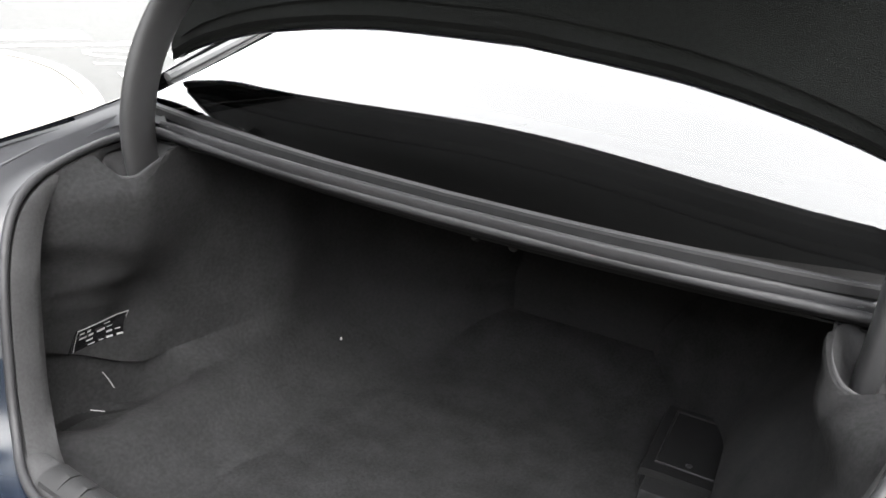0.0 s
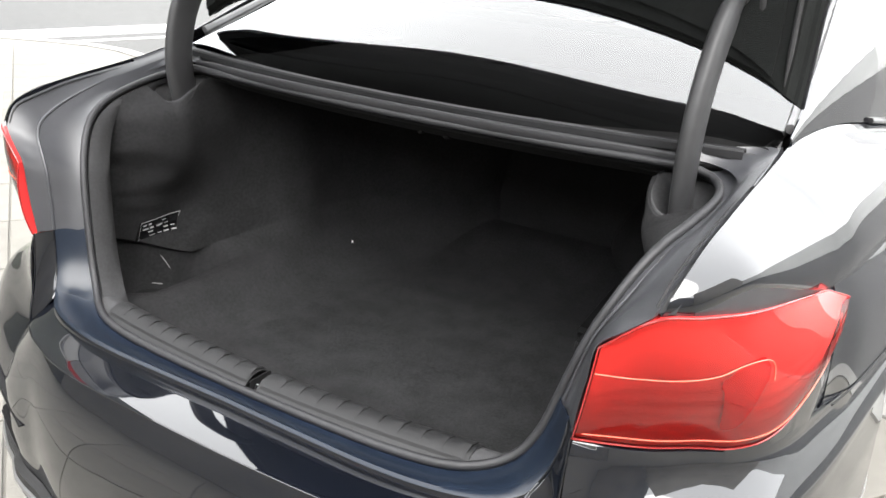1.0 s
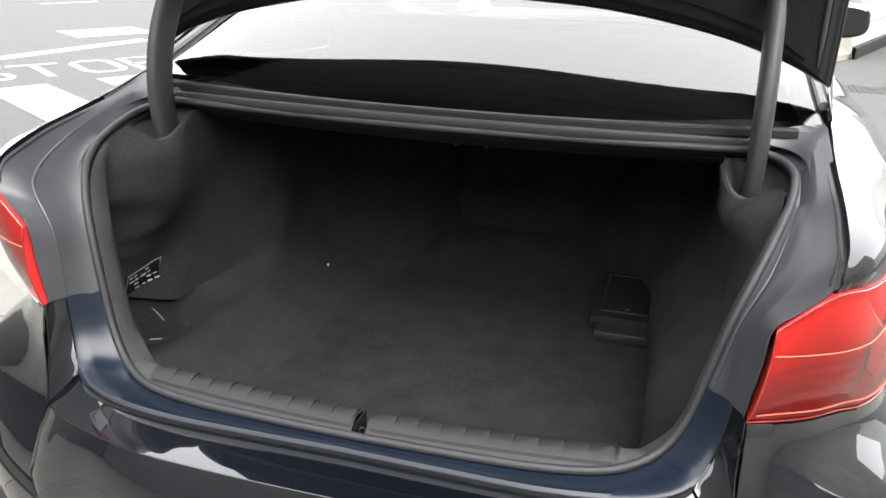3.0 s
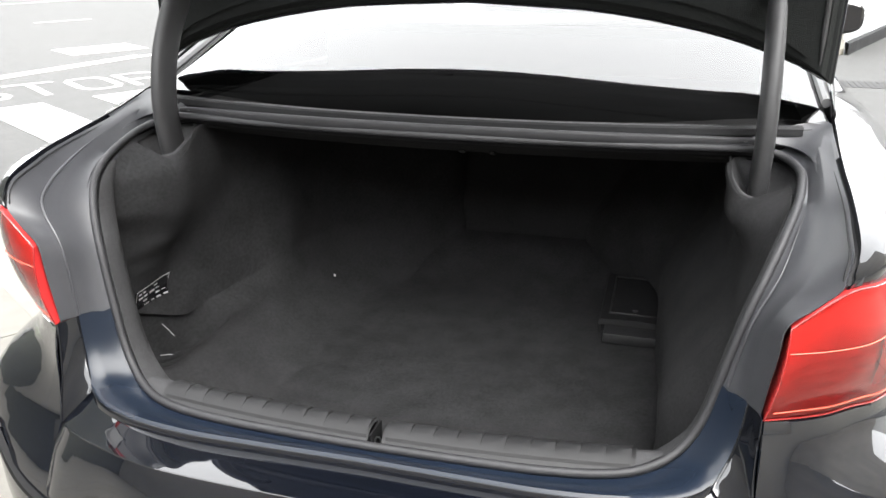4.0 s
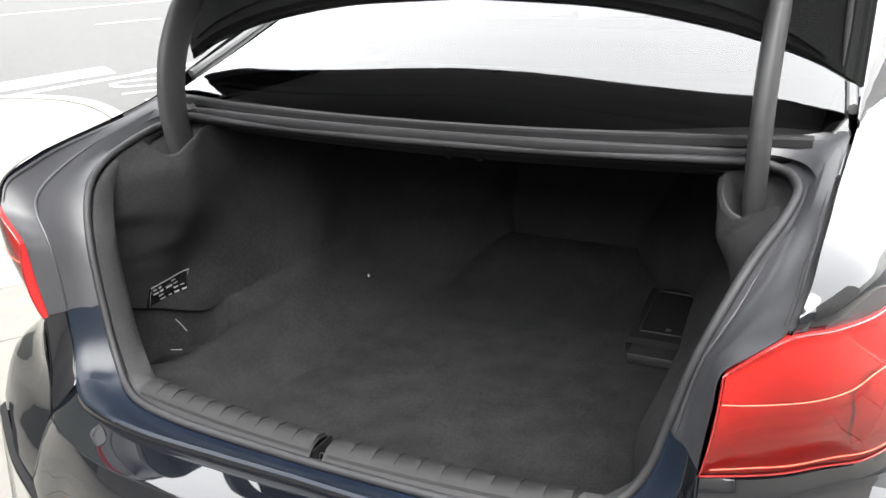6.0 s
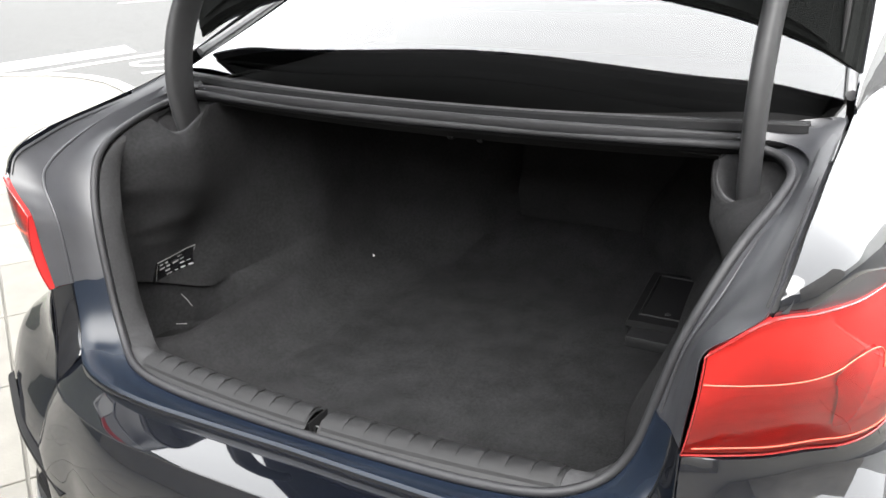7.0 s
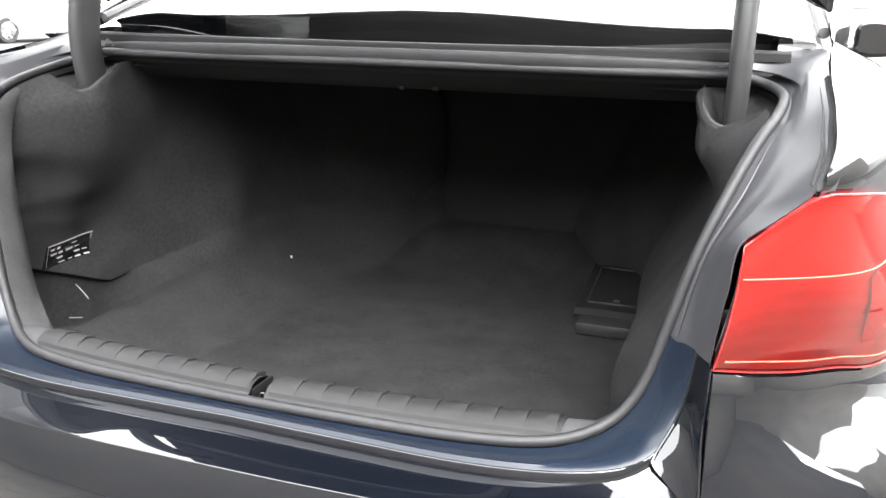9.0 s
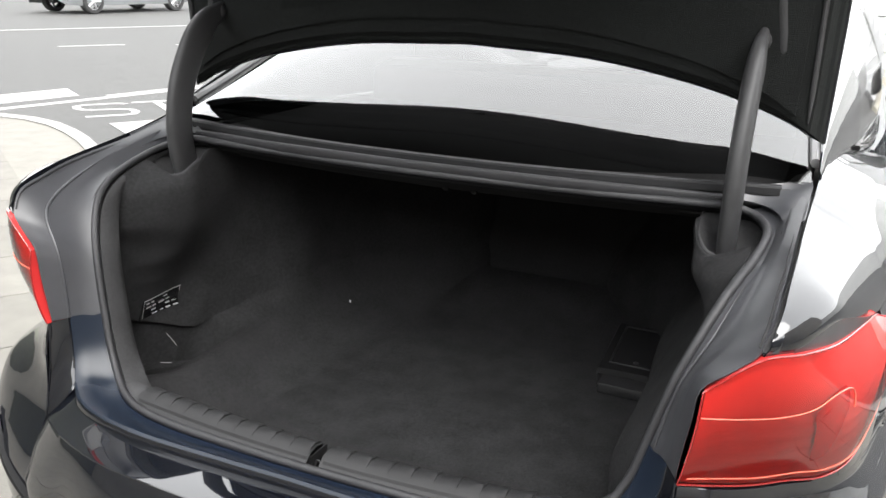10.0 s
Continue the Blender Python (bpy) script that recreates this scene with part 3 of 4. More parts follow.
        # blades on the bumper corner, standing a little proud
        for (x0, y0, z0), (x1, y1, z1), (x2, y2, z2), name in (((0.695, 0.166, 0.606), (0.60, 0.108, 0.545), (0.44, 0.052, 0.505), "corner_blade"), ((0.535, 0.082, 0.492), (0.49, 0.078, 0.43), (0.43, 0.085, 0.375), "lower_blade")):
            mid = spline([(s * x0, y0, z0), (s * x1, y1, z1), (s * x2, y2, z2)], 14)
            rows4 = []
            for i, p in enumerate(mid):
                h = 0.010 * (1 - 0.75 * i / 13)
                rows4.append([p + Vector((0, 0.012, h)), p + Vector((s * 0.001, 0.0, h * 0.6)), p + Vector((s * 0.002, -0.002, -h * 0.5)), p + Vector((0, 0.012, -h))])
            part(name, thick(sheet(rows4), 0.002), POCKET, bump, angle=30)


bump = part("bumper", block((-0.45, 0.12, 0.30), (0.45, 0.30, 0.60), 0.02), PLASTIC, car, "dark blue rear bumper")
bumper()

# ---- tail lamps ----
LB = [(0.535, 0.179, 0.812), (0.575, 0.211, 0.803), (0.617, 0.244, 0.797), (0.657, 0.288, 0.79), (0.697, 0.335, 0.779), (0.730, 0.39, 0.780), (0.750, 0.455, 0.80), (0.763, 0.51, 0.845), (0.762, 0.548, 0.89), (0.752, 0.568, 0.928)]
LT = [(0.552, 0.180, 0.942), (0.609, 0.192, 0.990), (0.650, 0.228, 0.992), (0.682, 0.297, 0.981), (0.700, 0.365, 0.969), (0.715, 0.43, 0.960), (0.728, 0.49, 0.951), (0.737, 0.535, 0.944), (0.743, 0.558, 0.940), (0.748, 0.568, 0.936)]


def lamp_point(u, v, depth=0.0):
    """A point of the lamp's skin: u from inboard to outboard, v from below to above, depth inwards."""
    i = min(int(u * 81), 80)
    k = u * 81 - i
    a, b = LAMP_B[i].lerp(LAMP_B[i + 1], k), LAMP_T[i].lerp(LAMP_T[i + 1], k)
    p = a.lerp(b, v)
    nrm = LAMP_N[i].lerp(LAMP_N[i + 1], k)
    back = Vector((-nrm.x * min(u / 0.5, 1.0), -nrm.y, 0)).normalized()
    return p + nrm * (0.021 * 4 * v * (1 - v) * (0.45 + 0.55 * smooth01(0.0, 0.35, u))) + back * depth


LAMP_B, LAMP_T = through_points(LB, 9), through_points(LT, 9)
LAMP_N = []
for i in range(82):
    d = LAMP_B[min(i + 3, 81)] - LAMP_B[max(i - 3, 0)] + LAMP_T[min(i + 3, 81)] - LAMP_T[max(i - 3, 0)]
    LAMP_N.append(Vector((d.y, -d.x, 0)).normalized())


def tail_lamp(s):
    def m(p):
        return Vector((p.x * s, p.y, p.z))

    def patch(us, vs, depth):
        return sheet([[m(lamp_point(u, v, depth(u, v) if callable(depth) else depth)) for v in vs] for u in us])

    us, vs = [i / 40 for i in range(41)], [i / 12 for i in range(13)]
    house = part("tail_lamp", thick(patch(us, vs, 0.05), 0.002), GREY_IN, car, "red tail lamp with a bent pale guide line on its clear red lens")
    part("lens", patch(us, vs, 0.0), LENS, house, "clear red lens")
    ring = [m(lamp_point(u, 0.0, -0.001)) for u in us] + [m(lamp_point(1.0, v, -0.001)) for v in vs[1:]] + [m(lamp_point(u, 1.0, -0.001)) for u in us[::-1][1:]] + [m(lamp_point(0.0, v, -0.001)) for v in vs[::-1][1:-1]]
    back = [m(lamp_point(u, 0.0, 0.05)) for u in us] + [m(lamp_point(1.0, v, 0.05)) for v in vs[1:]] + [m(lamp_point(u, 1.0, 0.05)) for u in us[::-1][1:]] + [m(lamp_point(0.0, v, 0.05)) for v in vs[::-1][1:-1]]
    part("lamp_wall", sheet([ring, [a.lerp(b, 0.5) for a, b in zip(ring, back)], back], closed=True), REDPL, house)
    part("lens_rim", tube(ring, 0.0013, 6, closed=True), DARKRED, house)

    def at_height(u, z):
        """How far up the lamp's skin the height z lies at u."""
        i = min(int(u * 81), 80)
        lo, hi = LAMP_B[i].lerp(LAMP_B[i + 1], u * 81 - i), LAMP_T[i].lerp(LAMP_T[i + 1], u * 81 - i)
        return (z - lo.z) / (hi.z - lo.z)

    rows = []
    for i in range(61):
        u = 0.006 + 0.988 * i / 60
        row = []
        for j in range(37):
            v = 0.012 + 0.976 * j / 36
            edge = min(u / 0.05, (1 - u) / 0.05, v / 0.08, (1 - v) / 0.08, 1.0)
            row.append(m(lamp_point(u, v, 0.0015 + edge * (0.0085 + 0.0009 * math.sin(v * 60) * (1 - smooth01(0.5, 0.6, v))))))
        rows.append(row)
    part("reflector", sheet(rows), WHITE_IN, house, "pale reflector, ribbed in its lower half")
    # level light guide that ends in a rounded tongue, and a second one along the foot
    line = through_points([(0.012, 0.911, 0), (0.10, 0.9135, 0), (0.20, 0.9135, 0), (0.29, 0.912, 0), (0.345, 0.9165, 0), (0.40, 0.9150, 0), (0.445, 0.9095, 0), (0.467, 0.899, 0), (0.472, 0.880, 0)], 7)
    # pale red bars just outside the lens paint the guides' bright lines
    part("light_guide", tube([m(lamp_point(p.x, at_height(p.x, p.y), -0.0006)) for p in line], 0.0009, 8), GUIDE, house, "thin pale bar painting the light guide's bright line")
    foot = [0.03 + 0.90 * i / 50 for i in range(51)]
    part("light_guide", tube([m(lamp_point(u, 0.075 + 0.07 * smooth01(0.55, 1.0, u), -0.0006)) for u in foot], 0.0009, 8), GUIDE, house, "thin pale bar painting the light guide's bright line")
    rows = []
    for i in range(17):
        k = i / 16
        u = 0.315 + 0.155 * k
        hi = 0.909 + 0.005 * math.sin(k * 3.0) - 0.016 * max((k - 0.75) / 0.25, 0) ** 2 - 0.010 * (1 - smooth01(0.0, 0.35, k))
        lo = 0.888 - 0.075 * smooth01(0.0, 0.45, k) + 0.065 * smooth01(0.62, 1.0, k) ** 1.5
        rows.append([m(lamp_point(u, at_height(u, lo + (hi - lo) * j / 8), 0.0058)) for j in range(9)])
    part("outer_reflector", sheet(rows), DEEP_IN, house, "deep red outer reflector")


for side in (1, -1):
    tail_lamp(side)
    rows = []
    for i in range(34, 82):
        a = LAMP_B[i] + LAMP_N[i] * 0.001
        low = 0.772 - 0.02 * (i - 34) / 47
        foot = Vector((max(a.x, 0.752 + 0.155 * (a.y - 0.455)) if a.y > 0.45 else a.x, a.y, low))
        rows.append([Vector((p.x * side, p.y, p.z)) for p in (a + LAMP_N[i] * -0.012, a, a.lerp(foot, 0.5) + Vector((0.006 * smooth01(0.48, 0.56, a.y), 0, 0)), foot)])
    for y, e in ((0.585, -0.0005), (0.605, -0.002)):
        d = 0.17 * (y - 0.585)
        rows.append([Vector((side * (x + e + d), y, z)) for x, z in ((0.745, 0.939), (0.7525, 0.935), (0.769, 0.84), (0.7725, 0.748))])
    part("wing_corner", thick(sheet(rows), 0.002), PAINT, car, angle=50)

# ---- rear window, cowl strip and cabin ----
BASE = [(0, 0.528, 1.10), (0.2, 0.540, 1.10), (0.4, 0.575, 1.104), (0.56, 0.61, 1.110), (0.625, 0.635, 1.116)]
base = spline(BASE, 24)


def glass_point(x, w):
    """A point of the rear window: x across, w from the base up to the roof."""
    half = 0.627 - 0.07 * w
    f = abs(x)
    y0 = 0.528 + 0.105 * f ** 1.7
    y = y0 + (1.42 - y0) * w
    zc = 1.10 + 0.335 * (0.72 * w + 0.28 * (1 - (1 - w) ** 2))
    ze = 1.114 + 0.285 * (0.9 * w + 0.10 * w * w)
    curl = 0.022 * max(f - 0.76, 0.0) ** 2 / 0.24 ** 2
    return Vector((x * half, y, zc + (ze + 0.010 - zc) * f ** 2.2 - curl))


rows = [[glass_point(-1 + 2 * i / 48, w / 24) for i in range(49)] for w in range(25)]
window = part("rear_window", sheet(rows), GLASS, car, "tinted rear window mirroring the white sky")
window.visible_shadow = False
for s in (1, -1):
    part("window_edge", tube([glass_point(s, w / 24) + Vector((s * 0.006, 0, 0.003)) for w in range(2, 25)], 0.009, 8), EDGE, window)
strip = [Vector((p.x, p.y, p.z)) for p in spline([(0, 0.530, 1.101), (0.2, 0.538, 1.101), (0.4, 0.566, 1.101), (0.52, 0.592, 1.101), (0.585, 0.608, 1.100)], 30)]
strip = flip(strip)[:0:-1] + strip
rows = [[p + Vector((0, -0.009, -0.010)), p + Vector((0, -0.009, 0.001)), p + Vector((0, -0.006, 0.004)), p + Vector((0, 0.006, 0.0045)), p + Vector((0, 0.010, -0.006))] for p in strip]
part("cowl_strip", thick(sheet(rows), 0.002), RUBBER, car, "black plastic strip along the foot of the rear window")
# gutter panel: a folded edge over the seal, then a channel up to the strip
RIMLINE = [(0, 0.503, 1.0965), (0.2, 0.511, 1.096), (0.35, 0.533, 1.0935), (0.45, 0.555, 1.091), (0.52, 0.572, 1.087)]
g0 = spline(RIMLINE, 30)
back = spline([(0, 0.534, 1.094), (0.22, 0.543, 1.094), (0.40, 0.571, 1.095), (0.52, 0.597, 1.096), (0.60, 0.618, 1.098)], 30)
rows = []
for a, b in zip(g0, back):
    rows.append([a + Vector((0, 0.006, -0.020)), a + Vector((0, 0.001, -0.012)), a + Vector((0, -0.0005, -0.003)), a + Vector((0, 0.0006, -0.0006)), a + Vector((0, 0.002, 0)), a + Vector((0, 0.0045, -0.0012)), a.lerp(b, 0.35) + Vector((0, 0, -0.011)), a.lerp(b, 0.8) + Vector((0, 0, -0.011)), b])
full = [[Vector((-p.x, p.y, p.z)) for p in r] for r in rows[:0:-1]] + rows
part("rear_gutter", thick(sheet(full), 0.0012), SEALRUBBER, car, "satin black gutter in front of the rear window", angle=50)
# corner plates that close the gutter towards the pillars
for s in (1, -1):
    near = spline([(0.495, 0.562, 1.084), (0.535, 0.580, 1.081), (0.575, 0.577, 1.075), (0.596, 0.545, 1.067), (0.598, 0.50, 1.058)], 24)
    far = spline([(0.545, 0.600, 1.101), (0.59, 0.626, 1.106), (0.626, 0.634, 1.108), (0.628, 0.59, 1.098), (0.626, 0.50, 1.083)], 24)
    rows = [[Vector((p.x * s, p.y, p.z)) for p in (a, a.lerp(b, 0.2) + Vector((0, 0, 0.001)), a.lerp(b, 0.45) + Vector((0, 0, 0.002)), a.lerp(b, 0.75) + Vector((0, 0, -0.002)), b)] for a, b in zip(near, far)]
    part("gutter_corner", thick(sheet(rows), 0.002), JAMB, car, angle=50)

# roof, parcel shelf, seats, floor pan
rows = []
for y, z in ((1.42, 1.435), (1.6, 1.455), (2.0, 1.475), (2.4, 1.475), (2.8, 1.46), (3.2, 1.42)):
    rows.append([(0.56 * i / 8, y, z - 0.03 * (i / 8) ** 2) for i in range(-8, 9)])
part("roof", thick(sheet(rows), 0.004), PAINT, car, "dark blue painted roof")
part("parcel_shelf", block((-0.58, 0.62, 1.058), (0.58, 1.18, 1.068), 0.004), SHELF, car, "dark grey carpeted parcel shelf")
part("rear_bench", block((-0.58, 1.37, 0.45), (0.58, 1.54, 1.16), 0.05), SEAT, car, "dark leather rear bench")
part("underbody", block((-0.66, 0.35, 0.22), (0.66, 4.6, 0.42), 0.04), PLASTIC, car)
rows = []
for y, z, h in ((3.3, 0.98, 0.76), (3.7, 0.97, 0.76), (4.2, 0.90, 0.74), (4.6, 0.78, 0.68), (4.78, 0.6, 0.6), (4.8, 0.4, 0.6)):
    rows.append([(h * i / 8, y - 0.12 * (i / 8) ** 2, z - 0.04 * (i / 8) ** 2) for i in range(-8, 9)])
part("bonnet", thick(sheet(rows), 0.004), PAINT, car, "dark blue bonnet")
part("windscreen", thick(sheet([[(0.55 * i / 8, 3.15, 1.42 - 0.02 * (i / 8) ** 2) for i in range(-8, 9)], [(0.68 * i / 8, 3.75, 0.99) for i in range(-8, 9)]]), 0.004), GLOSS, car, "dark windscreen")


def wheel(parent, at, r=0.33, w=0.22, rim_mat=RIM):
    x, y, z = at
    bm = bmesh.new()
    prof = [(-w / 2, r * 0.68), (-w / 2, r * 0.93), (-w * 0.4, r), (w * 0.4, r), (w / 2, r * 0.93), (w / 2, r * 0.68)]
    rows = [[(x + px, y + pr * math.cos(a), z + pr * math.sin(a)) for px, pr in prof] for a in [2 * math.pi * i / 32 for i in range(33)]]
    t = part("wheel", sheet(rows), TYRE, parent, "black tyre on a five-spoke alloy rim")
    s = 1 if x > 0 else -1
    bm = bmesh.new()
    for i in range(5):
        a = 2 * math.pi * i / 5
        o = Vector((x + s * w * 0.42, y, z))
        e = o + Vector((0, math.cos(a), math.sin(a))) * r * 0.66
        tube([o, o.lerp(e, 0.5), e], [r * 0.13, r * 0.09, r * 0.10], 8, bm=bm)
    tube([(x + s * w * 0.3, y + r * 0.66 * math.cos(2 * math.pi * i / 28), z + r * 0.66 * math.sin(2 * math.pi * i / 28)) for i in range(28)], r * 0.05, 6, closed=True, bm=bm)
    part("rim", bm, rim_mat, t, "alloy rim")


for wx in (0.725, -0.725):
    for wy in (1.09, 4.0):
        wheel(car, (wx, wy, 0.33))

# rear door handle
for s in (1, -1):
    part("door_handle", tube(spline([(s * 0.838, 1.39, 0.925), (s * 0.856, 1.42, 0.93), (s * 0.860, 1.50, 0.931), (s * 0.856, 1.58, 0.93), (s * 0.842, 1.61, 0.925)], 16), 0.011, 8), STEEL, car, "bright door handle")

# door mirrors on short stalks
for s in (1, -1):
    bm = bmesh.new()
    bmesh.ops.create_uvsphere(bm, u_segments=24, v_segments=14, radius=1.0)
    for v in bm.verts:
        q = v.co.copy()
        sq = Vector([math.copysign(abs(c) ** 0.6, c) for c in q])
        v.co = Vector((s * (1.0 + 0.105 * sq.x), 3.34 + (0.09 if q.y > 0 else 0.035) * sq.y, 1.035 + 0.075 * sq.z * (1 - 0.12 * sq.x)))
    mir = part("door_mirror", bm, GLOSS, car, "gloss black door mirror")
    rows = []
    for i in range(9):
        k = -1 + i / 4
        h = 0.058 * (1 - 0.25 * abs(k) ** 3) * (1 - 0.1 * k)
        rows.append([(s * (1.0 + 0.086 * k), 3.303, 1.035 + h * j) for j in (-1, -0.5, 0, 0.5, 1)])
    part("mirror_glass", thick(sheet(rows), 0.002), GLOSS, mir, "mirror glass")
    part("stalk", tube([(s * 0.86, 3.38, 0.985), (s * 0.91, 3.37, 0.99), (s * 0.95, 3.36, 1.0)], [0.03, 0.025, 0.03], 10), GLOSS, mir)

# ---- boot lid, standing open ----
FRONT = [(0, 0.735, 1.279), (0.2, 0.732, 1.270), (0.3, 0.729, 1.259), (0.376, 0.727, 1.246), (0.45, 0.725, 1.230), (0.508, 0.724, 1.213), (0.58, 0.722, 1.186), (0.632, 0.722, 1.156)]
lidf = spline(FRONT, 34)
lid = part("boot_lid", bmesh.new(), PAINT, car, "open boot lid, dark blue outside and lined in black")


def lid_rows(inset, dy):
    """Rows of the lid from its front edge up to the fold and over the rear face."""
    out = []
    for p in lidf:
        x = p.x * (1 - inset / 0.632)
        top = 1.70
        col = []
        for k in range(9):
            w = k / 8
            z = p.z + inset * (1.0 if k == 0 else 0) + (top - p.z) * w
            flare = 1.0 + 0.02 * w
            col.append(Vector((x * flare, p.y + dy - 0.06 * w * w, z)))
        for yy, zz in ((-0.085, 1.735), (-0.13, 1.752), (-0.32, 1.73), (-0.60, 1.67)):
            col.append(Vector((x * 1.02, p.y + dy * 0.2 + yy, zz + (0.02 if dy > 0 else -dy * -0.3))))
        out.append(col)
    return [[Vector((-p.x, p.y, p.z)) for p in r] for r in out[:0:-1]] + out


part("outer_panel", thick(sheet(lid_rows(0.0, 0.004)), 0.003), PAINT, lid, "dark blue outer skin of the boot lid", angle=50)
# folded flange and inner frame in paint, lining inside it
out_r, mid_r, in_r = lid_rows(0.0, 0.0), lid_rows(0.012, -0.012), lid_rows(0.05, -0.03)


def border(rows):
    """The open edge of a lid sheet: up one side, along the front, up the other side."""
    return [c for c in rows[0][8::-1]] + [r[0] for r in rows[1:-1]] + [c for c in rows[-1][:9]]


part("hem", tube(border(out_r), 0.0045, 8, up=(0, 1, 0)), PAINT, lid)
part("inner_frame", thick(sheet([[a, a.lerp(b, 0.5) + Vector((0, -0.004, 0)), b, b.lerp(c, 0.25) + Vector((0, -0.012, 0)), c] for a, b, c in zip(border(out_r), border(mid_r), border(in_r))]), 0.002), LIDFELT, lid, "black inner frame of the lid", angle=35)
lin = lid_rows(0.046, -0.034)
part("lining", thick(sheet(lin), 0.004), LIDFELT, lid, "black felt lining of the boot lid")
# lighter grey bars paint the lit side folds and the hinge recess's lit edge
for s in (1, -1):
    bead = [Vector((s * 0.6065, 0.688 - 0.06 * ((z - 1.2) / 0.5) ** 2, z)) for z in (1.19, 1.24, 1.30, 1.38, 1.46, 1.54, 1.62, 1.68)]
    part("lit_fold_bar", tube(bead, [0.001] + [0.0042] * 6 + [0.001], 8, up=(0, 1, 0)), ARM, lid)
    recess_edge = [Vector((s * (0.556 - 0.012 * smooth01(1.29, 1.40, z)), 0.686 - 0.06 * ((z - 1.21) / 0.5) ** 2, z)) for z in (1.284, 1.30, 1.33, 1.38, 1.46, 1.54, 1.62, 1.66)]
    part("lit_recess_bar", tube(recess_edge, [0.003, 0.0075] + [0.009] * 5 + [0.003], 10, up=(0, 1, 0), flat=0.6), ARM, lid)

# ---- hinge arms and their covers ----
for s in (1, -1):
    path = spline([(s * 0.522, 0.548, 0.985), (s * 0.523, 0.534, 1.04), (s * 0.524, 0.529, 1.09), (s * 0.524, 0.534, 1.14), (s * 0.524, 0.549, 1.19), (s * 0.524, 0.574, 1.236), (s * 0.524, 0.598, 1.268), (s * 0.524, 0.632, 1.298), (s * 0.524, 0.665, 1.313), (s * 0.524, 0.684, 1.318)], 44)
    arm = part("hinge_arm", tube(path, [(0.0305 + 0.001 * math.sin(i / 43 * 3.1)) * (1 - 0.42 * smooth01(0.76, 1.0, i / 43)) for i in range(44)], 28, up=(1, 0, 0), flat=0.47, corner=0.8), ARM, car, "grey-black boot hinge arm, curved like a swan's neck")
    part("end_cap", ellipsoid((s * 0.524, 0.672, 1.314), (0.0135, 0.012, 0.016)), ARM, arm)
    rim = spline([(s * 0.479, 0.545, 1.056), (s * 0.480, 0.533, 1.047), (s * 0.485, 0.514, 1.033), (s * 0.497, 0.502, 1.018), (s * 0.515, 0.495, 1.012), (s * 0.535, 0.495, 1.011), (s * 0.556, 0.499, 1.013), (s * 0.574, 0.508, 1.024)], 34)
    outer_rim = spline([(s * 0.574, 0.508, 1.024), (s * 0.590, 0.53, 1.040), (s * 0.590, 0.57, 1.050), (s * 0.54, 0.598, 1.054), (s * 0.490, 0.58, 1.056), (s * 0.479, 0.545, 1.056)], 22)
    cov = part("hinge_cover", tube(rim[4:], [0.0026 * min(1.0, (i + 2) / 10) for i in range(30)], 8), FELT, car, "black felt cup round the foot of the hinge arm")
    rows = []
    for p in rim:
        o = (p - Vector((s * 0.527, 0.565, p.z))).normalized()
        rows.append([p, p + o * 0.003 + Vector((0, 0, -0.0008)), p + o * 0.0065 + Vector((0, 0, -0.003)), p + o * 0.0085 + Vector((0, 0, -0.009)), p + o * 0.0075 + Vector((0, 0, -0.017)), p + o * 0.002 + Vector((0, 0, -0.026))])
    # the right cup takes the darker carpet tone for the shade on that side
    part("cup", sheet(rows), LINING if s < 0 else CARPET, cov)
    loop = rim + outer_rim[1:-1]
    rows = [[p, p.lerp(Vector((s * 0.527, 0.55, p.z)), 0.20) + Vector((0, 0, -0.012)), p.lerp(Vector((s * 0.527, 0.55, p.z)), 0.36) + Vector((0, 0, -0.034)), Vector((s * 0.527, 0.55, 0.975)).lerp(p, 0.25)] for p in loop + loop[:1]]
    part("cup_inside", sheet(rows), FELT, cov)
    # felt collar that closes the cup towards the seal
    far = [Vector((s * x, y, z)) for x, y, z in ((0.545, 0.335, 0.992), (0.566, 0.365, 1.010), (0.568, 0.41, 1.024), (0.566, 0.45, 1.033), (0.565, 0.475, 1.034))] + outer_rim[:9]
    rows = []
    for p in spline(far, 30):
        q = min(inner_loop, key=lambda c_: (c_ - p).length)
        rows.append([p + Vector((0, 0, -0.004)), p, p.lerp(q, 0.5) + Vector((0, 0, -0.002)), q + Vector((s * 0.004, 0, -0.004))])
    part("collar", sheet(rows), LINING, cov)

# ---- boot lining ----
FLOOR_Z = 0.565


def rim_height(y):
    """Top of the side linings, kept under the seal."""
    pts = ((0.245, 0.750), (0.254, 0.797), (0.263, 0.848), (0.276, 0.903), (0.296, 0.949), (0.325, 0.988), (0.365, 1.013), (0.424, 1.029), (0.47, 1.038), (0.56, 1.058), (2.0, 1.060))
    for (y0, z0), (y1, z1) in zip(pts, pts[1:]):
        if y <= y1:
            return z0 + (z1 - z0) * max(y - y0, 0.0) / (y1 - y0)
    return 1.06



def lining_top(y):
    """Top of the linings, which dips round the front of the hinge covers."""
    return min(rim_height(y), 1.058 - 0.049 * smooth01(0.468, 0.490, y) * (1 - smooth01(0.497, 0.545, y))) if y > 0.46 else rim_height(y)


def hinge_swell(y, z, low=0.70):
    """How much of the hinge cover's swelling the linings show, from 0 to 1."""
    return smooth01(0.345, 0.525, y) * (1 - smooth01(0.60, 0.90, y)) * smooth01(low, 0.985, z) * (1 - smooth01(0.985, 1.042, z) * (1 - smooth01(0.470, 0.512, y)))


def arch(y):
    """How far the wheel arch has taken over from the niche."""
    return smooth01(0.53, 0.86, y)


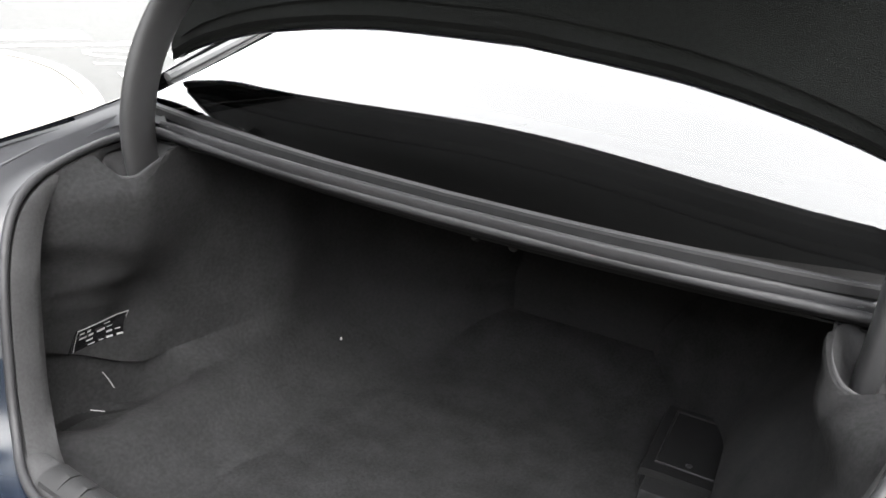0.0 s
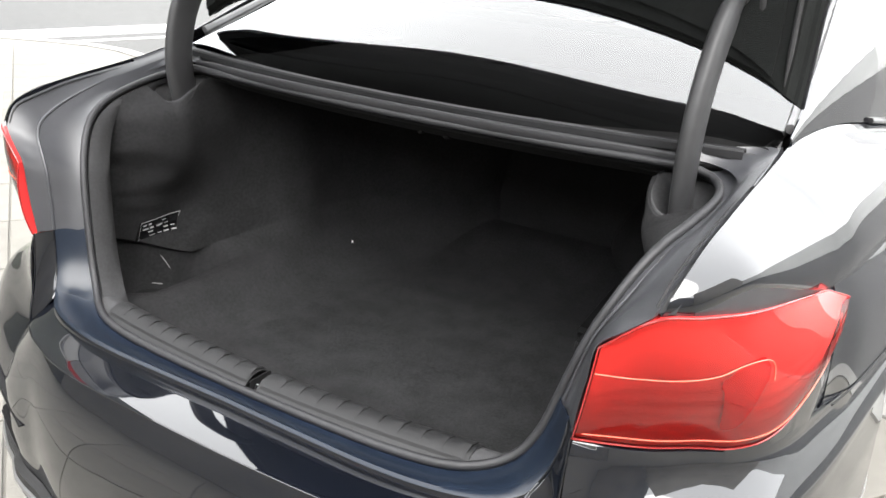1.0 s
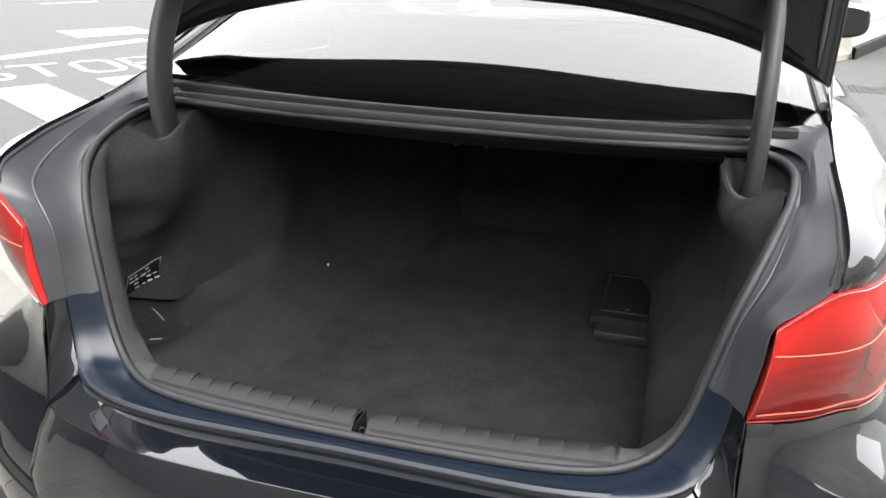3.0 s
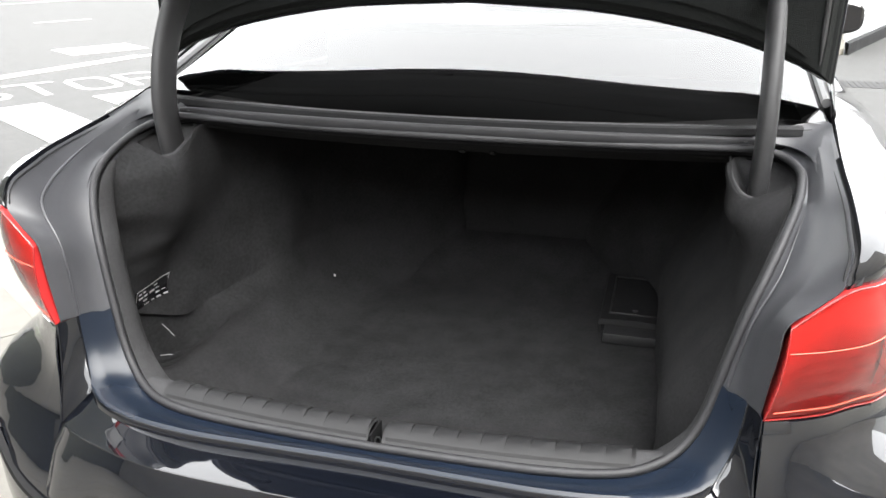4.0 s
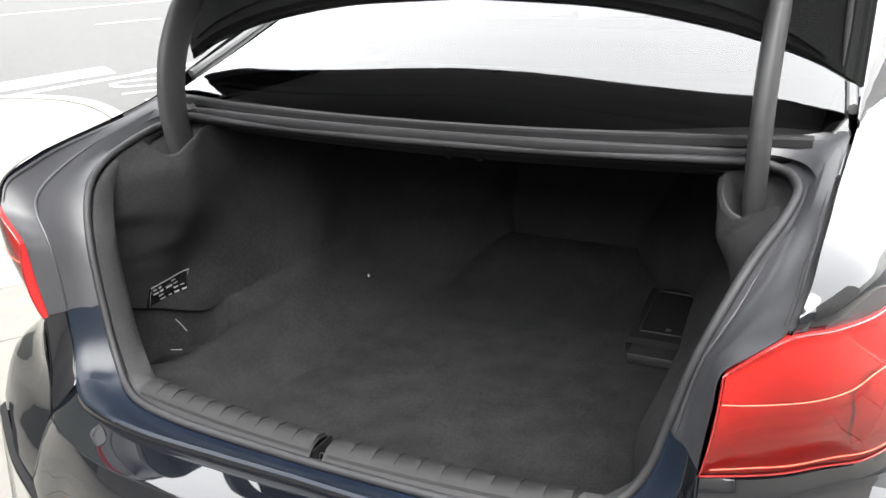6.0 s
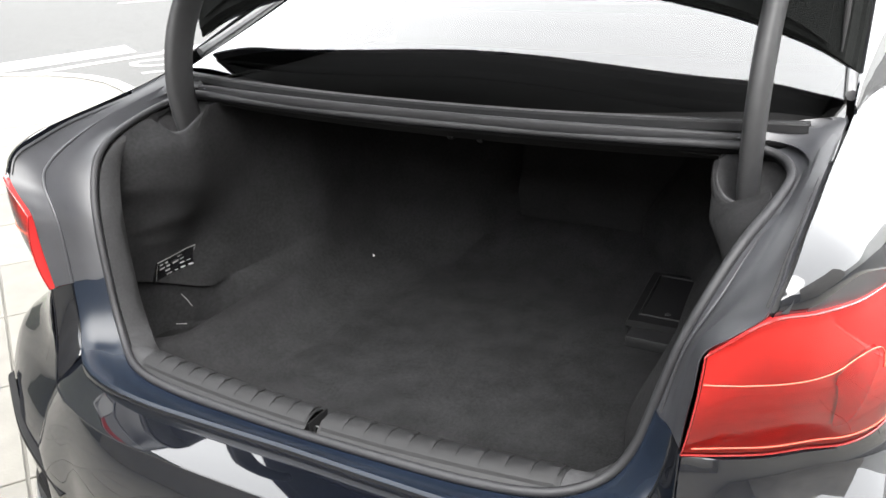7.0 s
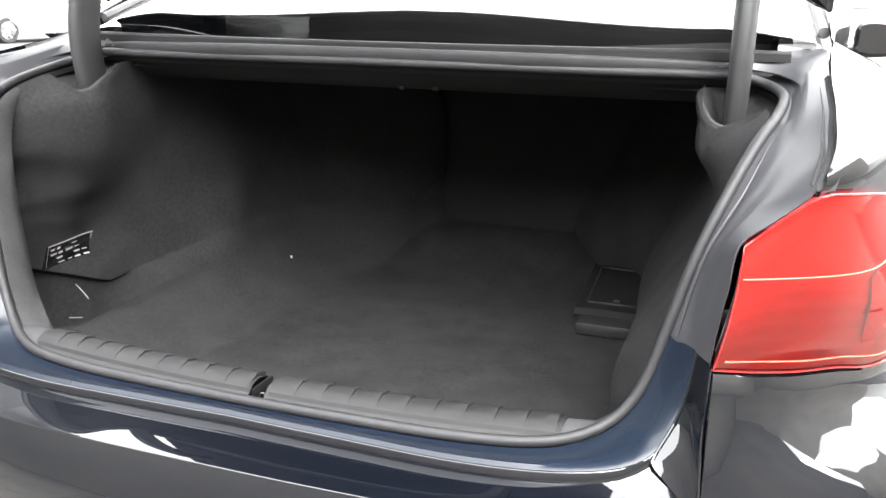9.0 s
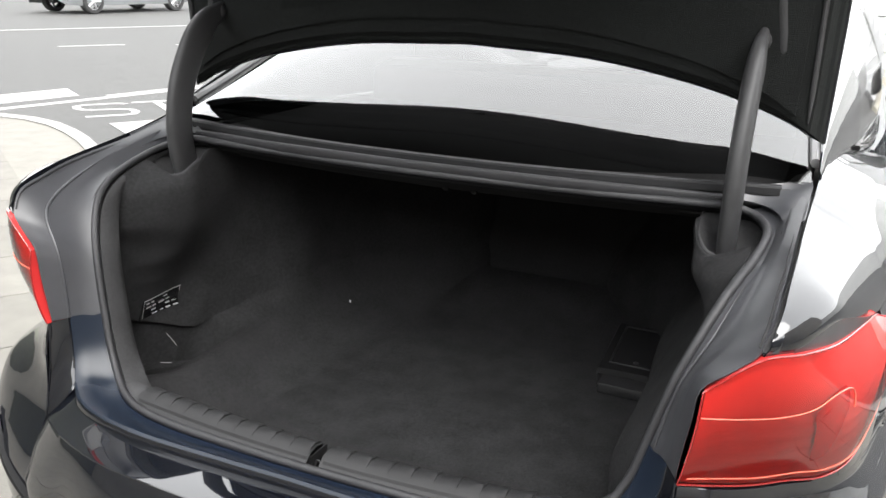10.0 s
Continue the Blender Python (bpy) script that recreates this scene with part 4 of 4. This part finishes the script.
def left_wall(y, z):
    """How far the left lining stands from the middle of the boot, above the ledge and the pocket."""
    x = 0.568 - 0.125 * arch(y) * (1 - 0.30 * smooth01(0.85, 1.05, z)) - 0.30 * smooth01(0.86, 1.28, y) ** 2
    # shallow oval niche round the sticker
    e = ((y - 0.40) / 0.235) ** 2 + ((z - 0.785) / 0.135) ** 2
    x += 0.034 * (1 - smooth01(0.45, 1.10, e))
    # swelling below the hinge cover
    x += (0.480 - x) * hinge_swell(y, z)
    # soft folds of the felt in the niche
    fold = smooth01(0.33, 0.40, y) * (1 - smooth01(0.50, 0.60, y))
    x -= fold * (0.005 * math.exp(-((z - 0.835 - 0.10 * (y - 0.45)) / 0.016) ** 2) + 0.0035 * math.exp(-((z - 0.795 + 0.15 * (y - 0.42)) / 0.012) ** 2))
    x += 0.005 * noise.noise(Vector((y * 9, z * 9, 1.7)))
    front = 0.47 + 0.075 * smooth01(0.72, 1.0, z)
    return front + (x - front) * smooth01(0.30, 0.375, y)


def pocket_top(y):
    return min(max(0.745 - 0.44 * (y - 0.36), 0.652), 0.742)


def lining_section(y):
    """The lining at y from the floor up: a low ledge, a deep pocket behind it, then the wall."""
    deep = smooth01(0.335, 0.365, y) * (1 - smooth01(0.585, 0.635, y))
    a = arch(y)
    front = 1 - smooth01(0.31, 0.40, y)
    ledge = [(0.290, -0.004), (0.332, -0.001), (0.364, 0.010), (0.388, 0.030), (0.404, 0.054), (0.417, 0.068), (0.434, 0.075), (0.453, 0.076), (0.470, 0.073)]
    wob = 0.004 * noise.noise(Vector((y * 6, 2.2, 0.4)))
    gone = smooth01(0.60, 0.90, y)
    tuck = 0.30 * smooth01(0.86, 1.28, y) ** 2
    pts = []
    for k, (x, z) in enumerate(ledge):
        t = math.pi / 2 * k / 8
        x += (0.262 + 0.172 * math.sin(t) - x) * gone
        z += (-0.004 + 0.125 * (1 - math.cos(t)) - z) * gone
        pts.append((x + wob + front * 0.07 - tuck, FLOOR_Z + z))
    x1, z1 = pts[-1]
    zt = pocket_top(y) + 0.055 * a
    xt = left_wall(y, zt)
    for k, (u, d) in enumerate(((0.06, 0.012), (0.09, 0.04), (0.16, 0.058), (0.5, 0.064), (0.9, 0.066), (1.12, 0.06), (1.16, 0.03), (1.15, 0.008))):
        w = (k + 1) / 9
        flat = (x1 + (xt - x1) * w, z1 + (zt - z1) * w)
        pit = (x1 + (xt - x1) * u, z1 - d if k < 5 else zt - (0.09, 0.03, 0.006)[k - 5])
        pts.append((flat[0] + (pit[0] - flat[0]) * deep, flat[1] + (pit[1] - flat[1]) * deep))
    top = lining_top(y)
    for k in range(37):
        z = zt + (top - zt) * (k / 36)
        pts.append((left_wall(y, z), z))
    return pts


rows = []
for i in range(101):
    y = 0.285 + (1.275 - 0.285) * (i / 100) ** 1.25
    rows.append([Vector((-x, y, z)) for x, z in lining_section(y)])
full = sheet(rows)
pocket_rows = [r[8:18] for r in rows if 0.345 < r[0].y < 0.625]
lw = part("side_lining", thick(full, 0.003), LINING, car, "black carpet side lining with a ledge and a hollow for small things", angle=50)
# near-black sheet that puts the hollow's deep shade into its colour
part("side_pocket", thick(sheet([[p + Vector((0.002 if k < 3 else 0.0015, 0, 0.002 if 2 < k < 6 else 0)) for k, p in enumerate(r)] for r in pocket_rows]), 0.001), POCKET, lw, "near-black sheet painting the shade in the side lining's hollow")


def right_wall(y, z):
    arch = 0.05 * smooth01(0.6, 0.9, y) + 0.5 * smooth01(0.92, 1.26, y) ** 2
    lowx = 0.405 + 0.10 * smooth01(FLOOR_Z + 0.10, FLOOR_Z + 0.32, z) + 0.06 * smooth01(0.88, 1.02, z)
    x = lowx - arch * 0.4
    front = 0.50 + 0.035 * smooth01(0.6, 0.95, z)
    x += (0.480 - x) * hinge_swell(y, z, 0.90)
    return front + (x - front) * smooth01(0.30, 0.42, y) + 0.006 * noise.noise(Vector((y * 9, z * 9, 5.1)))


rows = []
for i in range(61):
    y = 0.285 + (1.24 - 0.285) * i / 60
    zt = lining_top(y)
    rows.append([Vector((right_wall(y, FLOOR_Z + (zt - FLOOR_Z) * j / 40), y, FLOOR_Z + (zt - FLOOR_Z) * j / 40)) for j in range(41)])
# darker carpet tone here too, standing in for this side's shade
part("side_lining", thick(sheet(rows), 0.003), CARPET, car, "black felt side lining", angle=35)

# front edge of the side lining, felt band behind the seal
for s in (-1, 1):
    i0 = min(range(len(inner_loop)), key=lambda i: (inner_loop[i] - Vector((s * 0.555, 0.41, 1.02))).length)
    i1 = min(range(len(inner_loop)), key=lambda i: (inner_loop[i] - Vector((s * 0.33, 0.19, 0.69))).length)
    seg = inner_loop[min(i0, i1):max(i0, i1) + 1]
    rows = []
    for p in seg:
        k = smooth01(0.33, 0.45, abs(p.x))
        rows.append([p + Vector((0, 0.002, -0.005)), p + Vector((-s * 0.001, 0.012, -0.006)), p + Vector((s * 0.003, 0.036, -0.008)), p + Vector((s * 0.012 * k, 0.056, -0.02 * (1 - k) - 0.006)), p + Vector((s * 0.035 * k, 0.066, -0.06 * (1 - k)))])
    part("felt_edge", thick(sheet(rows), 0.002), FELT, car, "grey-black felt edging behind the boot seal", angle=50)

rows = []
for i in range(41):
    x = -0.60 + 1.10 * i / 40
    rows.append([Vector((x, 0.27 + 0.97 * j / 40, FLOOR_Z + 0.09 * smooth01(1.0, 1.25, 0.27 + 0.97 * j / 40) ** 2 + 0.0025 * noise.noise(Vector((x * 7, j * 0.17, 3.0))))) for j in range(41)])
part("boot_floor", thick(sheet(rows), 0.004), CARPET, car, "black carpet boot floor")
part("seat_back", thick(sheet([[Vector((-0.62 + 1.24 * i / 30, 1.235 + 0.10 * j / 20 + 0.006 * noise.noise(Vector((i * 0.3, j * 0.3, 8))), FLOOR_Z - 0.01 + 0.49 * j / 20)) for i in range(31)] for j in range(21)]), 0.004), SEATFELT, car, "black felt back of the rear seats")
part("shelf_underside", thick(sheet([[(x, y, 1.052) for x in (-0.62, -0.3, 0, 0.3, 0.62)] for y in (0.585, 0.8, 1.1, 1.36)]), 0.003), SEATFELT, car)
# cross-member below the front seal
front_seal = [p for p in inner_loop if p.z > 1.06 and abs(p.x) < 0.53]
front_seal.sort(key=lambda p: p.x)
rows = [[p + Vector((0, 0.004, -0.001)), p + Vector((0, 0.014, -0.006)), p + Vector((0, 0.036, -0.018)), p + Vector((0, 0.066, -0.032)), p + Vector((0, 0.088, -0.041)), p + Vector((0, 0.092, -0.040)), p + Vector((0, 0.094, -0.022))] for p in front_seal]
cm = part("cross_member", thick(sheet(rows), 0.002), SEATFELT, car, "black covered cross-member under the rear window", angle=50)
for x in (0.03, 0.085):
    part("clip", ellipsoid((x, 0.583, 1.036), (0.007, 0.005, 0.005)), RUBBER, cm)

# ---- sill trim with raised pads and the latch ----
def sill_y(x):
    return 0.172 + 0.19 * x * x


def sill_profile(x, k):
    y = sill_y(x)
    return (Vector((x, y - 0.003, 0.690)), Vector((x, y + 0.014, 0.704)), Vector((x, y + 0.030, 0.7065)), Vector((x, y + 0.046, 0.702)), Vector((x, y + 0.056, 0.693)), Vector((x, y + 0.064, 0.665)), Vector((x, y + 0.085, 0.565)))[k]


for a, b in ((-0.372, -0.007), (0.015, 0.380)):
    rows = []
    for i in range(31):
        x = a + (b - a) * i / 30
        rows.append([sill_profile(x, k) + Vector((0, 0, -0.002)) for k in range(7)])
    trim_ob = part("sill_trim", thick(sheet(rows), 0.002), PLASTIC, car, "grained black plastic trim on the boot sill", angle=60)
    # felt that carries on past the end of the trim
    e0, e1 = (-0.43, a) if a < 0 else (b, 0.43)
    part("sill_felt", thick(sheet([[sill_profile(e0 + (e1 - e0) * i / 6, k) + Vector((0, 0, -0.004)) for k in range(7)] for i in range(7)]), 0.002), FELT, car, "grey-black felt at the end of the boot sill")
    n = 10
    lo, hi = (-0.366, -0.009) if a < 0 else (0.020, 0.374)
    for i in range(n):
        x0 = lo + (hi - lo) * i / n
        x1 = lo + (hi - lo) * (i + 1) / n
        rows = []
        for j in range(6):
            x = x0 + (x1 - x0) * min(j / 4, 1.0) * 0.985
            lift = (0.0001, 0.0006, 0.0012, 0.0018, 0.0022, -0.0015)[j]
            tilt = 0.0003 * math.sin(i * 2.3 + a)
            rows.append([sill_profile(x, 0).lerp(sill_profile(x, 1), 0.4) + Vector((0, 0.0, -0.002)), sill_profile(x, 0).lerp(sill_profile(x, 1), 0.6) + Vector((0, -0.001, 0.0002)), sill_profile(x, 1) + Vector((0, 0.002, 0.0006 + lift * 0.2)), sill_profile(x, 2) + Vector((0, 0, lift + tilt)), sill_profile(x, 3) + Vector((0, 0, lift * 0.9 + tilt)), sill_profile(x, 3) + Vector((0, 0.004, -0.002))])
        part("pad", sheet(rows), PLASTIC, trim_ob, angle=30)
latch = part("latch", thick(sheet([[Vector((x, sill_y(0) + dy, z)) for dy, z in ((0.004, 0.688), (0.012, 0.668), (0.03, 0.655), (0.05, 0.650), (0.058, 0.64), (0.06, 0.60))] for x in (-0.009, -0.005, 0.012, 0.017)]), 0.002), POCKET, car, "dark latch pocket with a steel catch in the sill")
part("cheek", thick(sheet([[Vector((x, sill_y(0) + dy, z)) for z in (0.62, 0.696)] for x, dy in ((-0.0065, 0.008), (-0.0065, 0.055))]), 0.003), POCKET, latch)
part("cheek", thick(sheet([[Vector((x, sill_y(0) + dy, z)) for z in (0.62, 0.696)] for x, dy in ((0.0145, 0.008), (0.0145, 0.055))]), 0.003), POCKET, latch)
part("catch", tube(spline([(0.000, sill_y(0) + 0.014, 0.664), (0.000, sill_y(0) + 0.016, 0.684), (0.004, sill_y(0) + 0.017, 0.690), (0.008, sill_y(0) + 0.018, 0.684), (0.008, sill_y(0) + 0.02, 0.664)], 14), 0.0014, 8), STEEL, latch, "bright steel catch")

# ---- small things in the boot ----
# sticker outline and bars of print on the side lining
def on_wall(y, z, lift=0.004):
    return Vector((-left_wall(y, z) + lift, y, z))


quad = [(0.462, 0.741), (0.563, 0.747), (0.548, 0.706), (0.455, 0.701)]
bm = bmesh.new()
sticker = part("sticker", thick(sheet([[on_wall(quad[0][0] + (quad[1][0] - quad[0][0]) * i / 6 - 0.012 * j / 4, 0.741 + 0.006 * i / 6 - 0.040 * j / 4, 0.003) for i in range(7)] for j in range(5)]), 0.001), GLOSS, lw, "black instruction sticker with white print")


def print_bar(y0, z0, y1, z1, h, name="print_bar"):
    n = 5
    rows = [[on_wall(y0 + (y1 - y0) * i / n, z0 + (z1 - z0) * i / n - h / 2 + h * j, 0.0062) for i in range(n + 1)] for j in range(2)]
    part(name, thick(sheet(rows), 0.0006), INK, sticker)


print_bar(0.462, 0.741, 0.563, 0.747, 0.0022, "frame_line")
print_bar(0.457, 0.703, 0.463, 0.741, 0.0025, "frame_line")
print_bar(0.559, 0.736, 0.562, 0.7465, 0.003, "frame_line")
rng = random.Random(4)
for r in range(4):
    y = 0.468
    while y < 0.54:
        w = rng.uniform(0.006, 0.018)
        if rng.random() < 0.72:
            print_bar(y, 0.733 - 0.009 * r + 0.05 * (y - 0.468), y + w, 0.733 - 0.009 * r + 0.05 * (y + w - 0.468), rng.choice((0.0015, 0.003, 0.004)))
        y += w + rng.uniform(0.003, 0.008)
# white bars that paint the glints on two strap ends
part("strap_glint", tube([(-0.556, 0.480, 0.672), (-0.547, 0.484, 0.660), (-0.536, 0.486, 0.646)], 0.0008, 6), INK, lw, "pale bar painting a glint on a strap end")
part("strap_glint", tube([(-0.540, 0.440, 0.625), (-0.520, 0.450, 0.625)], 0.0008, 6), INK, lw, "pale bar painting a glint on a strap end")
# white instead of steel, so the eye's glint sits in its colour
part("lashing_eye", ellipsoid((-0.379, 0.93, 0.618), (0.0026, 0.0016, 0.0034), u=12, v=8), WHITE_IN, lw, "small lashing eye coloured white for its glint")

box = thing("storage_tray", (0.33, 1.0, FLOOR_Z), "low black plastic tray on the boot floor by the side lining", "tray")
part("base", block((0.274, 0.838, FLOOR_Z + 0.002), (0.40, 1.07, FLOOR_Z + 0.026), 0.004), PLASTIC, box)


def slope(x, y, lift=0.0):
    """A point of the tray's cover, which rises towards the seats."""
    return Vector((x, y, FLOOR_Z + 0.028 + 0.16 * (y - 0.885) + lift))


cover = [[slope(x, y, dz) for x, dz in ((0.262, -0.010), (0.260, 0.004), (0.264, 0.010), (0.30, 0.0115), (0.36, 0.0115), (0.40, 0.010))] for y in (0.882, 0.885, 0.89, 0.95, 1.02, 1.075, 1.082)]
cover[0] = [p + Vector((0, 0, -0.012)) for p in cover[0]]
cover[-1] = [p + Vector((0, 0, -0.012)) for p in cover[-1]]
part("cover", thick(sheet(cover), 0.003), POCKET, box, "grained black cover")
part("cover_bead", tube([slope(0.282, 0.908, 0.012), slope(0.392, 0.908, 0.012), slope(0.392, 1.06, 0.012), slope(0.282, 1.06, 0.012)], 0.0028, 6, closed=True), PLASTIC, box)
part("screw", ellipsoid(slope(0.335, 0.925, 0.0115), (0.006, 0.006, 0.002)), ARM, box)


# ---- the street beyond ----
def parked_car(at, turn, paint, label):
    o = thing("parked_car", (0, 0, 0), label, "car", "cars parked across the street")
    L = 4.7
    secs = []
    for y, zt, h, zs in ((0.0, 0.62, 0.62, 0.35), (0.12, 0.82, 0.80, 0.25), (0.7, 0.94, 0.88, 0.22), (1.2, 1.0, 0.90, 0.22), (2.2, 1.0, 0.91, 0.22), (3.4, 1.02, 0.90, 0.22), (4.3, 1.0, 0.86, 0.25), (4.6, 0.9, 0.78, 0.30), (4.7, 0.6, 0.66, 0.38)):
        secs.append([(-h, y, zs), (-h - 0.02, y, (zs + zt) / 2), (-h + 0.03, y, zt - 0.06), (-h + 0.16, y, zt), (0, y, zt + 0.03), (h - 0.16, y, zt), (h - 0.03, y, zt - 0.06), (h + 0.02, y, (zs + zt) / 2), (h, y, zs)])
    part("body", thick(sheet(secs), 0.01), paint, o)
    secs = []
    for y, zt, h in ((1.25, 1.0, 0.70), (1.85, 1.36, 0.60), (2.4, 1.45, 0.58), (3.2, 1.42, 0.58), (4.0, 1.03, 0.66)):
        secs.append([(-h - 0.12, y, 0.98), (-h, y, zt - 0.04), (-h + 0.12, y, zt), (0, y, zt + 0.02), (h - 0.12, y, zt), (h, y, zt - 0.04), (h + 0.12, y, 0.98)])
    part("cabin", thick(sheet(secs), 0.01), GLOSS, o, "dark glazed cabin")
    for wx in (-0.80, 0.80):
        for wy in (0.88, 3.75):
            wheel(o, (wx, wy, 0.33))
    for s in (-1, 1):
        part("headlamp", ellipsoid((s * 0.66, 0.14, 0.68), (0.16, 0.10, 0.06)), STEEL, o)
    o.matrix_world = pose(*at, 0, 0, turn)
    return o


parked_car((-18.9, 16.3, -STEP), -6, SILVER, "silver sedan parked across the street")
parked_car((-22.5, 9.5, -STEP), -8, GLOSS, "black sedan parked across the street")

wall = structure("wall_far", block((0.2, 13.4, -STEP), (2.4, 13.7, 3.4), 0.0), WHITEWALL, "white horizontally boarded wall across the street")
bm0 = bmesh.new()
sheet([[(0, -0.004, 0.0), (0, -0.03, 0.01), (0, -0.012, 0.235), (0, -0.004, 0.24)], [(2.2, -0.004, 0.0), (2.2, -0.03, 0.01), (2.2, -0.012, 0.235), (2.2, -0.004, 0.24)]], bm=bm0)
first = part("board", bm0, WHITEWALL, wall, smooth=False)
first.location = (0.2, 13.4, 0.12)
for i in range(1, 13):
    b = first.copy()
    scene.collection.objects.link(b)
    b.location = (0.2, 13.4, 0.12 + 0.25 * i)
WD = Vector((0.35, 0.937, 0))
WN = Vector((0.937, -0.35, 0))
wa = Vector((2.15, 10.6, 0))
bm = bmesh.new()
prof = [(0.0, -STEP), (0.0, 0.12), (0.012, 0.13)]
for i in range(8):
    z = 0.13 + 0.26 * i
    prof += [(-0.02, z + 0.01), (-0.02, z + 0.22), (0.014, z + 0.235)]
sheet([[wa + WD * t + WN * n_ + Vector((0, 0, z)) for n_, z in prof] for t in (0, 9)], bm=bm)
structure("wall_side", bm, WHITEWALL, "white boarded wall running away along the street")
bm = bmesh.new()
sheet([[wa + WD * t + WN * n_ + Vector((0, 0, z)) for n_, z in ((0.05, -STEP), (0.05, 0.09), (0.0, 0.10))] for t in (0, 9)], bm=bm)
structure("plinth", bm, RUBBER, "dark plinth along the foot of the boarded wall")
bm = bmesh.new()
rows = [[(x, y, -STEP), (x, y, 0.02), (x, y + 0.15, 0.03), (x, 13.4, 0.03)] for x, y in ((0.4, 9.5), (1.6, 9.7), (2.3, 10.9), (3.1, 13.2))]
structure("far_pavement", sheet(rows), BEIGE, "pale raised pavement across the street")
drain = thing("drain_grate", (2.05, 8.4, -STEP), "dark slotted drain grate set in the asphalt", "drain grate")
for i in range(9):
    part("grate_bar", block((1.80 + 0.055 * i, 8.2, -STEP + 0.001), (1.83 + 0.055 * i, 8.6, -STEP + 0.004), 0.001, segments=1), RUBBER, drain)

# walls added, mostly out of view, to shape reflections and block low sky
FACADE = material("dark_facade", (0.055, 0.058, 0.048), 0.8, 0.0, 0.0, 3.0, 0.25, 0.2, 40)
PALE = material("pale_render", (0.66, 0.66, 0.64), 0.85, 0.0, 0.0, 3.0, 0.15, 0.2, 40)
WALLFACE = material("dark_tan_wall", (0.19, 0.178, 0.157), 0.8, 0.0, 0.0, 0.6, 0.35, 0.2, 40)
TANFACE = material("tan_facade", (0.33, 0.31, 0.27), 0.8, 0.0, 0.0, 0.6, 0.3, 0.2, 40)
GREYFACE = material("grey_facade", (0.16, 0.16, 0.15), 0.8, 0.0, 0.0, 0.6, 0.4, 0.2, 40)
structure("wall_behind", block((-7.5, -3.9, 0.0), (13, -3.6, 2.75), 0.0), WALLFACE, "unseen plain dark tan wall added behind the car")
structure("wall_corner", block((-7.9, -3.9, 0.0), (-7.5, 4.0, 8.5), 0.0), FACADE, "unseen plain dark wall added beside the pavement")
structure("wall_behind_right", block((4.5, -3.96, 0.0), (10.0, -3.9, 5.0), 0.0), GREYFACE, "unseen plain grey wall added behind the car")
structure("wall_right", block((13.0, 4.6, -STEP), (13.4, 40, 4.0), 0.0), PALE, "unseen plain pale wall added beside the street")
structure("wall_right_near", block((10.0, -3.9, -STEP), (10.4, 5.0, 7.5), 0.0), TANFACE, "unseen plain tan wall added beside the pavement")
structure("wall_ahead", block((-20, 55, -STEP), (13, 55.4, 5.0), 0.0), FACADE, "plain dark wall added far along the street for reflections")
structure("wall_left", block((-36.4, -30, -STEP), (-36, 60, 6.0), 0.0), PALE, "plain pale wall added far across the street")

# planting pit with a stone rim in the pavement
PEBBLE = material("pebble_bed", (0.13, 0.135, 0.105), 0.9, 0.0, 0.0, 45.0, 0.75, 1.0, 90)
pit = thing("planting_pit", (-4.6, 2.2, 0), "speckled pebble bed in a pale stone rim set in the pavement", "planting pit")
PA, PB = Vector((0.549, 0.836, 0)), Vector((-0.836, 0.549, 0))
p0 = Vector((-3.71, 1.97, 0)) - PA * 1.0


def pit_piece(name, u0, u1, v0, v1, z0, z1, mat_):
    bm = bmesh.new()
    q = [p0 + PA * u + PB * v for u, v in ((u0, v0), (u1, v0), (u1, v1), (u0, v1))]
    lo, hi = [bm.verts.new(p + Vector((0, 0, z0))) for p in q], [bm.verts.new(p + Vector((0, 0, z1))) for p in q]
    bm.faces.new(hi)
    for i in range(4):
        bm.faces.new([lo[i], lo[(i + 1) % 4], hi[(i + 1) % 4], hi[i]])
    part(name, bm, mat_, pit, smooth=False)


pit_piece("pebble_bed", 0.06, 0.98, 0.06, 2.24, -0.010, 0.004, PEBBLE)
for r in ((0.0, 1.04, 0.0, 0.06), (0.0, 1.04, 2.24, 2.30), (0.0, 0.06, 0.06, 2.24), (0.98, 1.04, 0.06, 2.24)):
    pit_piece("rim_stone", *r, -0.010, 0.007, KERB)

# ---- pavement slabs ----
SLAB = 0.57
me = None
ax, ay = Vector((0.549, 0.836, 0)), Vector((-0.836, 0.549, 0))
o0 = Vector((-1.703, 0.774, 0))
for i in range(-6, 12):
    for j in range(-9, 15):
        c = o0 + ax * (SLAB * (i + 0.5)) + ay * (SLAB * (j + 0.5))
        near = min(KERBLINE, key=lambda p: (p.x - c.x) ** 2 + (p.y - c.y) ** 2)
        if c.y > near.y - 0.50 or c.y < -3.2 or c.x > 2.6 or c.x < -8.0:
            continue
        if me is None:
            bm = block((-SLAB / 2 + 0.004, -SLAB / 2 + 0.004, -0.0115), (SLAB / 2 - 0.004, SLAB / 2 - 0.004, 0.0), 0.002, segments=1)
            first = part("slab", bm, PAVE, pavement, smooth=False)
            me, slab = first.data, first
        else:
            slab = new("slab", me)
            slab.parent = pavement
        slab.location, slab.rotation_euler = c, (0, 0, math.atan2(ax.y, ax.x))
